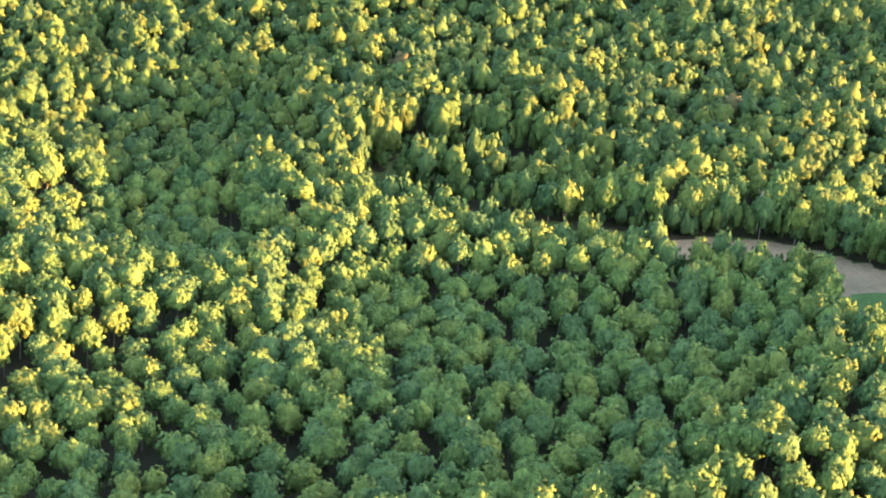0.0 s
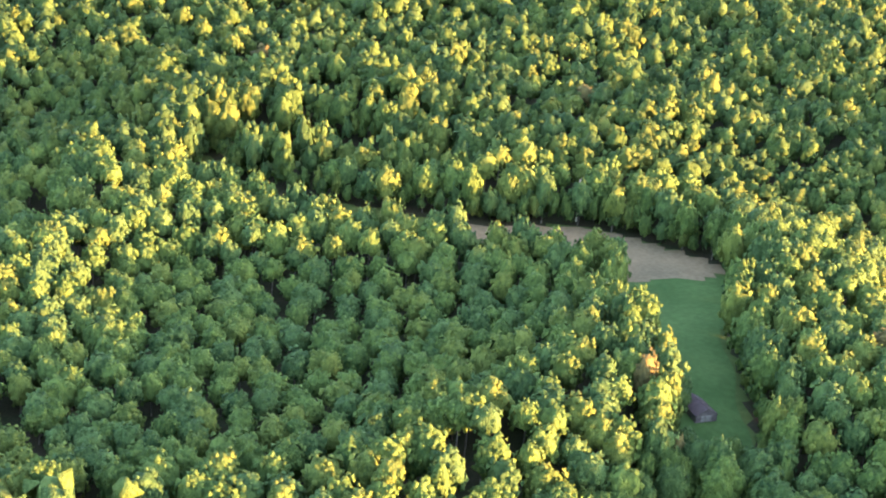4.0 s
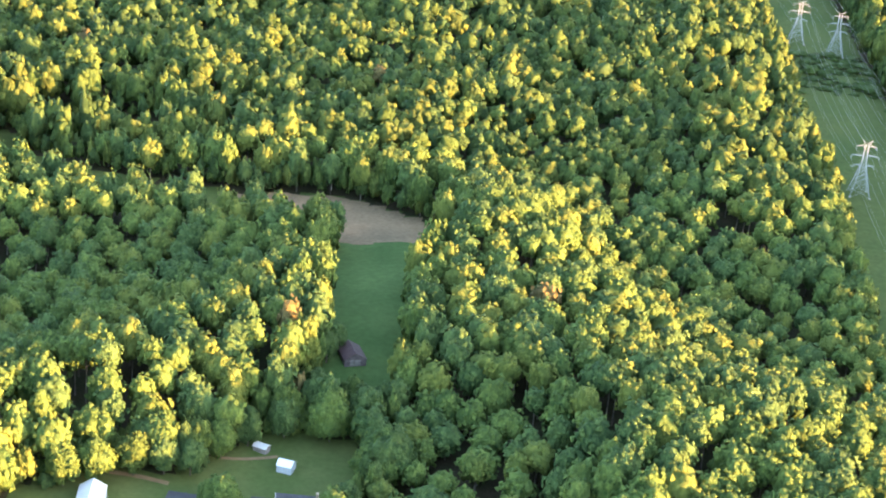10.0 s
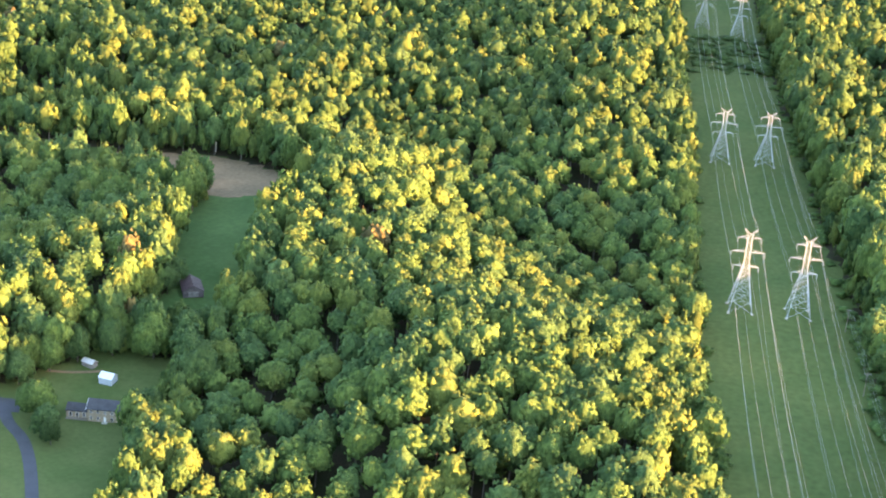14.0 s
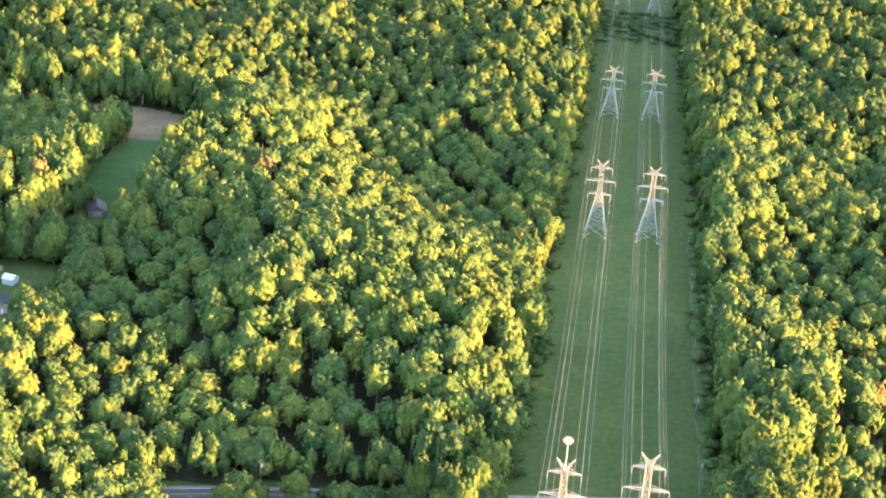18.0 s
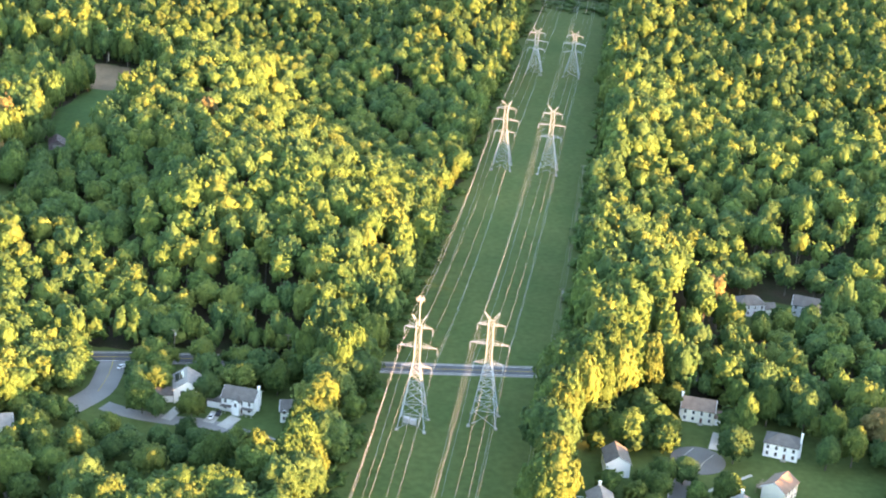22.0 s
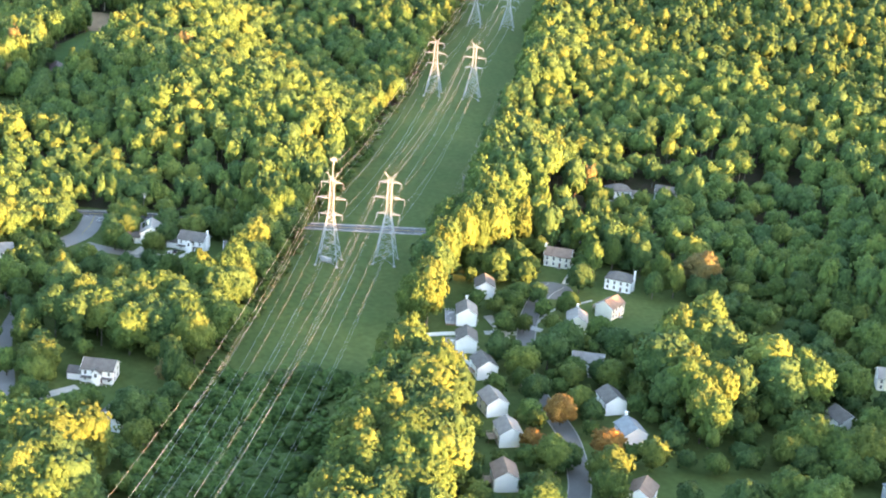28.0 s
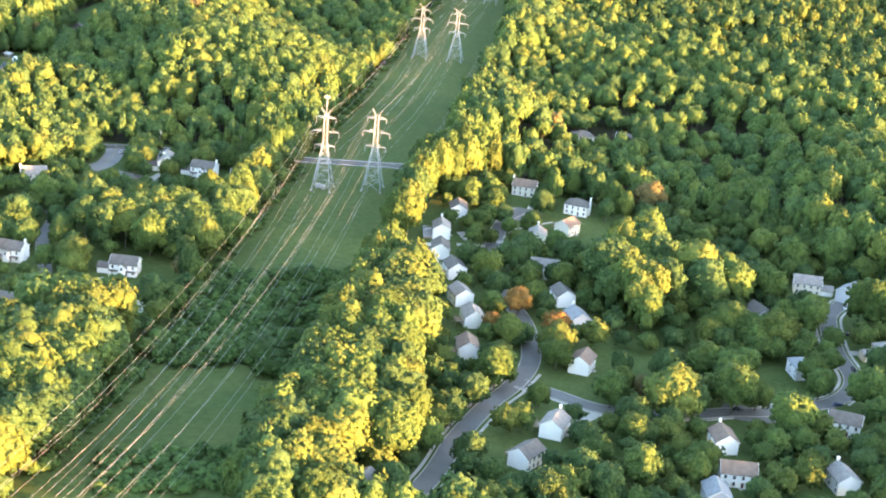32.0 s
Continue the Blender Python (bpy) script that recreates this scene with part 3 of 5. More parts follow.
def grove(poly, gap, tall, spread, group, clear=(), wide=1.15):
    x, y = forest_points(poly, gap, FOREST_RNG, list(clear))
    h, r, ch = tree_sizes(x, y, FOREST_RNG, tall, spread)
    r, ch = wide * r, np.maximum(ch, 0.8 * h)
    for i in range(len(x)):
        k = species(FOREST_RNG)
        tree(x[i], y[i], h[i], r[i], ch[i], k, TREE_LABELS[k], group)
    return len(x)


VIEW = [(-615, 150), (-800, 800), (-470, 1010), (-60, 1180), (110, 1230), (300, 1150), (450, 900), (320, -310), (-40, -400), (-200, -40), (-385, 130), (-480, 140)]
NEARWOODS = [(-615, 150), (-680, 430), (-300, 480), (120, 450), (340, 300), (320, -310), (-40, -400), (-200, -40), (-385, 130), (-480, 140)]
MARGIN = [(-720, 20), (-920, 850), (-480, 1110), (0, 1320), (380, 1290), (560, 950), (520, -480), (-230, -480), (-330, -60), (-480, 20)]
wx, wy = forest_points(NEARWOODS, 13.2, FOREST_RNG, CLEARINGS)
_, wz, wh, wc = joined_woods("woodland", wx, wy, LOD_NEAR, FOREST_RNG, "dense green broadleaf woodland catching low yellow sunlight on its crowns")
joined_trunks(wx, wy, wz, wh, wc)
fx, fy = forest_points(VIEW, 12.4, FOREST_RNG, CLEARINGS + [NEARWOODS])
joined_woods("woodland", fx, fy, LOD_FAR, FOREST_RNG, "dense distant broadleaf woodland in evening light")


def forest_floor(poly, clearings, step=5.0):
    """Leaf litter and brush under the trees, a thin layer over the land; its dark colour includes their shade."""
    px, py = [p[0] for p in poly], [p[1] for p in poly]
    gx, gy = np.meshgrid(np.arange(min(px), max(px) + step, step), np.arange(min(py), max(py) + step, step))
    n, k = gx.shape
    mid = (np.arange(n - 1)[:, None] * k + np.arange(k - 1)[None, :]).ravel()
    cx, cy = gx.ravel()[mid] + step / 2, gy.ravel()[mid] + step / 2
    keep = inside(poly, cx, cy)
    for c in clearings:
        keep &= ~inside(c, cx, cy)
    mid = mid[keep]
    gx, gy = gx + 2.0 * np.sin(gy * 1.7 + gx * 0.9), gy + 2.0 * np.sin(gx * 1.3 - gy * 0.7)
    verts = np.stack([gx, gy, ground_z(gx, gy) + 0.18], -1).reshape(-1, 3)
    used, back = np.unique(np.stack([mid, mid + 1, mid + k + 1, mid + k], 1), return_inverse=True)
    me = mesh_of("forest_floor", verts[used].tolist(), back.reshape(-1, 4).tolist(), [SHADED_LITTER])
    tagged(new("forest_floor", me), "brown leaf litter under the trees, coloured dark as if in their shade", "forest floor", kind="structure")


# litter brown, darkened to carry the shade under the crowns
SHADED_LITTER = mat("shaded_leaf_litter", (0.034, 0.028, 0.018), 0.95, var=0.25, scale=0.1, fine=1.2, second=(0.022, 0.026, 0.012), coord="World", spec=0.1)
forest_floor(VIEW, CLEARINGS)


def fringe_points(poly, reach, gap, rng):
    """Spots in a narrow band just outside a clearing's edge."""
    px, py = [p[0] for p in poly], [p[1] for p in poly]
    gx, gy = np.meshgrid(np.arange(min(px) - reach, max(px) + reach, gap), np.arange(min(py) - reach, max(py) + reach, gap))
    gx, gy = (gx + rng.uniform(-0.4, 0.4, gx.shape) * gap).ravel(), (gy + rng.uniform(-0.4, 0.4, gy.shape) * gap).ravel()
    keep = (edge_distance(poly, gx, gy) < reach) & inside(VIEW, gx, gy)
    for c in CLEARINGS:
        keep &= ~inside(c, gx, gy)
    return gx[keep], gy[keep]


for poly_ in (FIELD, SOILPOLY, GLADE, FARMYARD, CORRIDOR, EASTYARDS, BREAKS[0], BREAKS[1]):
    ux, uy = fringe_points(poly_, 9.0 if poly_ is FARMYARD else 7.0, 5.2, FOREST_RNG)
    n_ = len(ux)
    if n_:
        uh = FOREST_RNG.uniform(8, 20, n_)
        joined_woods("woodland_edge", ux, uy, LOD_NEAR if poly_ is FARMYARD else LOD_FAR, FOREST_RNG, "low leafy trees and saplings filling the wood's edge", sizes=(uh, FOREST_RNG.uniform(2.8, 5.0, n_), uh * 0.97))
AROUND = [(-1000, 120), (-1000, -1050), (560, -1050), (560, -480), (-230, -480), (-330, -60), (-480, 20), (-720, 20)]
ax_, ay_ = forest_points(AROUND, 19.0, FOREST_RNG, CLEARINGS)
ah_, ar_, ac_ = tree_sizes(ax_, ay_, FOREST_RNG)
joined_woods("woodland", ax_, ay_, LOD_LOW, FOREST_RNG, "broadleaf woodland closing the land around", sizes=(ah_, ar_ * 1.4, ac_ * 1.2))
# woods past the view's edge; their raised stands cast shade into it
mx, my = forest_points(MARGIN, 15.0, FOREST_RNG, CLEARINGS + [VIEW])
joined_woods("woodland", mx, my, LOD_LOW, FOREST_RNG, "broadleaf woodland closing the land around")

YARD_A = [(126, -228, 17, 10.6), (148, -192, 17, 10.3), (126, -182, 14.5, 8.7), (145, -242, 10.2, 6.2), (126, -302, 13.4, 8.1), (142, -266, 8.2, 4.9), (174, -233, 14.8, 9.0), (184, -254, 14.4, 8.7), (198, -240, 17, 13.4), (212, -193, 17, 10.3), (223, -223, 17, 12.1), (196, -198, 14.2, 8.5), (177, -200, 11.3, 6.8), (189, -302, 17, 10.3), (208, -292, 12.4, 7.5), (172, -289, 12.4, 7.5), (167, -306, 14.1, 8.5), (144, -328, 11.7, 7.1), (162, -321, 13.8, 8.3), (177, -314, 13.9, 8.4)]
YARD_B = [(222, -150, 17, 12.2), (232, -154, 17, 10.6), (214, -156, 15, 9.1), (259, -124, 17, 10.4), (242, -91, 17, 11.5), (289, -108, 17, 14.7), (278, -36, 17, 13.4), (300, -33, 17, 12.4), (258, -183, 13.6, 8.2), (246, -240, 17, 11.3), (239, -259, 11.3, 6.8), (249, -256, 11.8, 7.2), (251, -275, 11.9, 7.2), (280, -204, 17, 11.4), (276, -256, 12.3, 7.4), (270, -139, 10.3, 6.3), (248, -126, 15.7, 9.4), (230, -181, 12.1, 7.3), (292, -49, 14.5, 8.7), (256, -40, 17, 10.5), (231, -300, 10.2, 6.2), (241, -295, 8.3, 4.9)]
YARD_C = [(104, -22, 10.7, 6.4), (122, -77, 16.6, 10.1), (106, -104, 15, 9.1), (116, -91, 16.4, 9.9), (114, -124, 12, 7.3), (94, -37, 11.7, 7.1), (109, -35, 8.8, 5.3), (123, -1, 13.9, 8.4), (145, -72, 13.9, 8.4), (82, 1, 14.6, 8.8), (93, 14, 12.3, 7.4), (136, -57, 12.5, 7.5), (120, -31, 11.7, 7.1), (144, -104, 13.4, 8.1), (114, -144, 10.2, 6.2), (138, -136, 10.3, 6.2), (120, -248, 13.3, 8.0), (109, -293, 12.4, 7.5), (114, -270, 12, 7.3), (104, -219, 10.2, 6.2), (102, -55, 8.6, 5.2)]
YARD_D = [(-85, -156, 16, 9.6), (-35, -187, 16.6, 10.0), (-131, -115, 16, 9.6), (-128, -88, 16.4, 9.9), (-104, -121, 12.3, 7.4), (-116, -135, 12.8, 7.7), (-130, -128, 11.3, 6.8), (-82, -181, 9.3, 5.6), (-57, -186, 7.6, 4.6), (-99, -189, 9.3, 5.6), (-83, -21, 11.1, 6.7), (-102, -22, 12.4, 7.5), (-81, -6, 11.3, 6.8)]
YARD_E = [(126, -215, 16, 8.6), (149, -201, 16.5, 8.4), (128, -182, 13, 6.5), (219, -160, 15, 7.5), (234, -160, 17, 8), (243, -155, 14, 7), (177, -220, 14.5, 7.6), (206, -231, 17, 9), (196, -197, 11, 6), (221, -204, 15, 8), (107, -112, 10, 5.5), (123, -82, 12, 6.5), (118, -199, 7, 4), (133, -175, 9, 5), (245, -92, 11, 6), (196, -54, 15, 7.5), (212, -62, 13, 7), (203, -227, 20.5, 10.5), (222, -197, 19.2, 9.9), (184, -266, 15.4, 7.9), (199, -253, 13.8, 7.1), (210, -283, 15.0, 7.7), (156, -327, 17.7, 9.1), (233, -217, 14.5, 7.5), (260, -197, 15.0, 7.7), (243, -151, 21.0, 10.8), (263, -112, 16.8, 8.6), (297, -91, 14.9, 7.7), (103, -334, 15.8, 8.1), (100, -86, 11.4, 5.9), (132, -177, 11.0, 5.7), (108, -234, 12.2, 6.3), (242, -27, 18.6, 9.5), (259, 18, 19.2, 9.9), (284, 26, 19.2, 9.9), (228, 17, 19.2, 9.9), (213, 78, 17.8, 9.2)]
RUST_TREES = [(126, -141, 12.3, 7.4), (118, -169, 9.9, 5.9), (146, -166, 12.4, 7.5), (181, 23, 17, 11.2)]
# single trees: the groves and belts beside the houses and the corridor
STANDS = [[(158, -88), (166, -60), (188, -58), (193, -95), (194, -122), (190, -150), (182, -158), (172, -146), (162, -122)], [(201, -104), (203, -94), (227, -82), (233, -92), (229, -104), (212, -112)], [(-100, -101), (-74, -94), (-50, -90), (-42, -45), (-26, -40), (-26, -132), (-45, -128), (-62, -125), (-80, -122), (-98, -122)], [(-36, -26), (-25, -26), (-25, 29), (-50, 26), (-50, 14), (-38, 8)]]
GROVES = [[(54, -108), (61, -108), (70, -120), (82, -146), (90, -175), (93, -215), (99, -250), (101, -300), (93, -330), (88, -366), (56, -366)], [(52, -67), (59, -67), (61, -15), (67, 12), (90, 43), (89, 51), (51, 46)], [(-66, -234), (-50, -225), (-33, -234), (-29, -262), (-25, -300), (-25, -365), (-52, -365), (-78, -285)]]
LAWNS = [[(160, -215), (245, -205), (240, -165), (175, -172), (160, -185)], [(50, 46), (68, 46), (68, -345), (50, -345)], [(165, 20), (185, -10), (150, -60), (128, -70), (112, -20), (130, 30)]]
WEST_LAWNS = [[(-80, -135), (-40, -140), (-36, -170), (-80, -172)], [(-60, -12), (-50, -12), (-50, -28), (-62, -24)], [(-75, -30), (-50, -30), (-50, -12), (-75, -12)]]
SCREEN_TREES = [(174, 140, 30, 9.5), (128, 134, 11, 5.5), (148, 138, 10, 5), (139, 131, 9, 5), (162, 141, 12, 5.5), (128, 22, 19, 6), (137, 33, 19, 6), (151, 29, 21, 7), (161, 20, 19, 6.5), (125, 41, 17, 5.5), (168, 8, 18, 6.5), (158, 3, 15, 6), (146, 38, 20, 6)]
WEST_TREES = [(128, -101, 13, 7), (139, -99, 12, 6.5), (-36, -38, 25, 9), (-33, -53, 27, 9), (-46, -66, 27, 9), (-62, -60, 20, 7), (-101, -6, 13, 6.5), (-80, -36, 9, 5), (-104, 8, 12, 5.5), (-118, -76, 13, 7), (-119, -95, 13, 7), (-82, -163, 14, 7.2), (-35, -181, 15, 7), (-30, -151, 21, 6), (-34, -143, 23, 6.5), (-105, -124, 12, 6), (-98, -158, 13, 6), (-27, -196, 12, 5), (-27, -170, 9, 4), (-112, -110, 13, 6), (-73, -46, 12, 6), (-107, -14, 14, 6.2), (-96, -24, 11, 5), (-134, -13, 17, 8), (-151, -4, 17, 8), (-30, 25, 29, 7), (-40, 21, 28, 7.5), (-33, 13, 28, 7), (-48, 23, 27, 7), (-117, -52, 8, 6), (-108, -42, 8, 5.5), (-126, -62, 10, 6), (-88, -46, 9, 5.5), (-101, -58, 10, 6), (-60, -40, 11, 5.5), (-56, 6, 16, 6.5)]
TALL = "tall trees beside the corridor"
for poly_, gap_ in zip(GROVES, (12.6, 9.0, 12.0)):
    grove(poly_, gap_, 33 if poly_[0][0] < 0 else 26, 2.0, TALL, [CORRIDOR] + YARDCLEAR, 1.2 if gap_ < 10 else 1.5)
    ux, uy = forest_points(poly_, 6.2, FOREST_RNG, [CORRIDOR] + YARDCLEAR)
    uh = FOREST_RNG.uniform(9, 21, len(ux))
    joined_woods("woodland_edge", ux, uy, LOD_BUSH, FOREST_RNG, "low leafy trees filling in under the tall ones", sizes=(uh, FOREST_RNG.uniform(2.8, 4.8, len(ux)), uh * 0.95))
for poly_ in STANDS:
    sx_, sy_ = forest_points(poly_, 11.4, FOREST_RNG, [CORRIDOR] + YARDCLEAR)
    _, sz_, sh_, sc_ = joined_woods("woodland", sx_, sy_, LOD_FINE, FOREST_RNG, "stand of tall broadleaf trees between the houses", 27 if poly_[0][0] > 0 else 27.5 if poly_[0][1] > -50 else 24, 1.8, full=0.78, wide=1.38)
    ux, uy = forest_points(poly_, 7.5, FOREST_RNG, [CORRIDOR] + YARDCLEAR)
    uh = FOREST_RNG.uniform(8, 17, len(ux))
    joined_woods("woodland_edge", ux, uy, LOD_BUSH, FOREST_RNG, "low leafy trees filling in under the tall ones", sizes=(uh, FOREST_RNG.uniform(2.6, 4.4, len(ux)), uh * 0.95))
    joined_trunks(sx_, sy_, sz_, sh_, sc_)
for poly_, tall_ in [([(-80, 6), (-38, 8), (-38, 33), (-80, 24)], 17), ([(-200, -45), (-142, 9), (-133, 5), (-136, -20), (-155, -50), (-175, -80)], 22), ([(205, 38), (268, 0), (330, -95), (300, -40), (250, -20), (195, 20)], 13), ([(-215, -420), (-200, -60), (-140, 12), (-128, 10), (-126, -30), (-122, -130), (-135, -200), (-110, -330)], 12),  ([(140, -345), (320, -345), (320, -420), (150, -420)], 17)]:
    yx_, yy_ = forest_points(poly_, 8.5, FOREST_RNG, YARDCLEAR + [CORRIDOR])
    joined_woods("young_woodland", yx_, yy_, LOD_FAR if tall_ > 22 or tall_ < 13 else LOD_NEAR, FOREST_RNG, "younger green trees growing thickly round the yards", tall_, 1.6)
YARD = "yard trees"
for yards_, lawns_ in ((EASTYARDS, LAWNS), (WESTYARDS, WEST_LAWNS)):
    yx_, yy_ = forest_points(yards_, 11.5, FOREST_RNG, YARDCLEAR + lawns_ + STANDS + GROVES)
    yr_ = FOREST_RNG.uniform(4.2, 7.4, len(yx_))
    yh_ = yr_ * FOREST_RNG.uniform(1.7, 2.2, len(yx_))
    joined_woods("yard_woodland", yx_, yy_, LOD_NEAR, FOREST_RNG, "rounded green trees of middling height standing thickly between the houses", sizes=(yh_, yr_, yh_ * 0.94))
for x_, y_, h_, r_ in SCREEN_TREES + WEST_TREES + YARD_A + YARD_B + YARD_C + YARD_D + YARD_E:
    r_, h_ = 0.92 * r_, max(h_, 1.9 * r_)
    tree(x_, y_, h_, r_, h_ * 0.93, int(FOREST_RNG.choice((0, 0, 1, 1, 2))), "rounded green yard tree beside a house", YARD)
FARM_TREES = [(-290, 167, 15, 6.5), (-299, 165, 17, 7), (-309, 161, 18, 7.5), (-320, 154, 18, 7.5), (-282, 180, 17, 7), (-274, 190, 17, 6.5), (-262, 198, 18, 7), (-330, 148, 18, 7), (-303, 174, 21, 7), (-255, 253, 15, 6), (-253, 263, 14, 5.5), (-259, 242, 15, 5.5), (-274, 146, 17, 8.5), (-267, 134, 14, 6.5), (-289, 175, 19, 6.5), (-281, 190, 20, 7), (-245, 199, 22, 10), (-262, 203, 21, 7), (-232, 152, 15, 6.5), (-218, 172, 23, 9.5), (-234, 137, 10, 5.5), (-226, 186, 20, 8), (-255, 226, 14, 6), (-233, 206, 21, 8), (-253, 210, 20, 8), (-226, 213, 19, 7), (-239, 217, 18, 7)]
ux, uy = forest_points([(-338, 142), (-322, 157), (-300, 163), (-286, 177), (-273, 193), (-250, 197), (-228, 195), (-226, 216), (-262, 218), (-296, 200), (-335, 170)], 5.4, FOREST_RNG, [])
uh = FOREST_RNG.uniform(6, 13, len(ux))
joined_woods("woodland_edge", ux, uy, LOD_NEAR, FOREST_RNG, "low leafy trees filling in behind the farm lawn", sizes=(uh, FOREST_RNG.uniform(2.6, 4.2, len(ux)), uh * 0.97))
for x_, y_, h_, r_ in FARM_TREES:
    tree(x_, y_, h_, r_, h_ * 0.97, int(FOREST_RNG.choice((0, 1, 1))), "large green tree standing beside the farmhouse lawn", "farm trees")
for x_, y_, h_, r_ in [(-263, 128, 12, 4.2), (-293, 172, 19, 4.5)]:
    tree(x_, y_, h_, r_, h_ * 0.97, 1, "dense dark green conifer beside the farmhouse lawn", "farm trees")
for x_, y_, h_, r_ in RUST_TREES:
    h_ = max(h_, 1.9 * r_)
    tree(x_, y_, h_, r_, h_ * 0.9, 5 if y_ < 0 else 3, "small orange-leaved maple turning early among green trees" if y_ < 0 else "rust-tinged broadleaf tree turning early beside a lawn", YARD)


def dead_tree(x, y, h, label):
    """A bare, bleached trunk with broken limbs."""
    root = new("dead_tree")
    root.matrix_basis = pose(x, y, gz(x, y), 0, 0, 40)
    tagged(root, label, "dead tree")
    part("trunk", Shape().bar((0, 0, -0.5), (0.3, 0, h * 0.55), 0.42, 0.30, 8).bar((0.3, 0, h * 0.55), (0.1, 0.2, h), 0.30, 0.08, 7).mesh("trunk", BLEACHED), root)
    for i in range(7):
        a, z = i * 2.3, h * (0.45 + 0.07 * i)
        e = (0.2 + 2.6 * math.cos(a), 2.6 * math.sin(a), z + 1.8)
        part("limb", Shape().bar((0.2, 0.05, z), e, 0.11, 0.05, 6).bar(e, (e[0] + 0.9 * math.cos(a + 0.7), e[1] + 0.9 * math.sin(a + 0.7), e[2] + 1.2), 0.05, 0.02, 5).mesh("limb", BLEACHED), root)


BLEACHED = mat("bleached_wood", (0.62, 0.58, 0.52), 0.9, var=0.18, scale=0.6, fine=7, bump=0.4)
dead_tree(-284, 451, 23, "tall dead tree with a bare white trunk at a field edge")
dead_tree(264, 2, 15, "bare pale dead tree standing between yards")


# ---- shrubs in the corridor ----
def shrubs(poly, gap, tall, label, thin=0.0):
    x, y = forest_points(poly, gap, FOREST_RNG, [], 0.9)
    drift = np.array([noise.noise((a / 14, b / 14, 5.5)) for a, b in zip(x, y)]).reshape(len(x))
    keep = FOREST_RNG.uniform(size=len(x)) + 0.6 * drift >= thin
    x, y, drift = x[keep], y[keep], drift[keep]
    n = len(x)
    h = FOREST_RNG.uniform(0.3, 1.0, n) * tall * (1 + 1.1 * drift)
    r = FOREST_RNG.uniform(0.7, 1.0, n) ** 2 * 2.9 * gap / 2.0 * (0.6 + 0.5 * h / tall)
    joined_woods("shrubs", x, y, LOD_BUSH, FOREST_RNG, label, only=4, sizes=(h, r, h * 1.2))


shrubs([(-24, -118), (-5, -132), (20, -126), (46, -118), (44, -244), (18, -230), (-8, -240), (-24, -234)], 3.4, 5.4, "dark green thicket of shrubs and vines across the corridor", -0.2)
shrubs([(-24, -122), (-8, -136), (18, -130), (40, -124), (42, -246), (18, -234), (-8, -246), (-24, -236)], 8.5, 8.0, "taller dark bushes standing out of the thicket in the corridor", 0.25)
shrubs([(-6, -326), (20, -318), (44, -308), (48, -340), (4, -358)], 3.7, 3.6, "dark green band of shrubs across the corridor", 0.1)
shrubs([(-20, 690), (46, 700), (46, 790), (-20, 780)], 6.0, 3.2, "dark green scrub along a wet hollow", 0.3)
shrubs([(-24, 60), (-17, 62), (-15, 690), (-21, 690)], 3.8, 4.0, "low shrubs along the wood's edge", 0.35)
shrubs([(52, 70), (57, 70), (55, 300), (48, 690), (43, 690)], 4.0, 3.6, "low shrubs along the wood's edge", 0.45)
shrubs([(-26, -130), (-18, -130), (-17, 30), (-25, 30)], 3.6, 4.5, "low shrubs along the wood's edge", 0.25)
shrubs([(-26, -350), (-18, -350), (-16, -240), (-25, -240)], 3.6, 6.0, "low shrubs along the wood's edge", 0.2)




# ---- pylons and cables ----
ARMS = ((25.0, 5.8), (33.2, 7.6), (41.2, 5.4))        # height and half width of the crossarms
HORN = (3.0, 46.5)


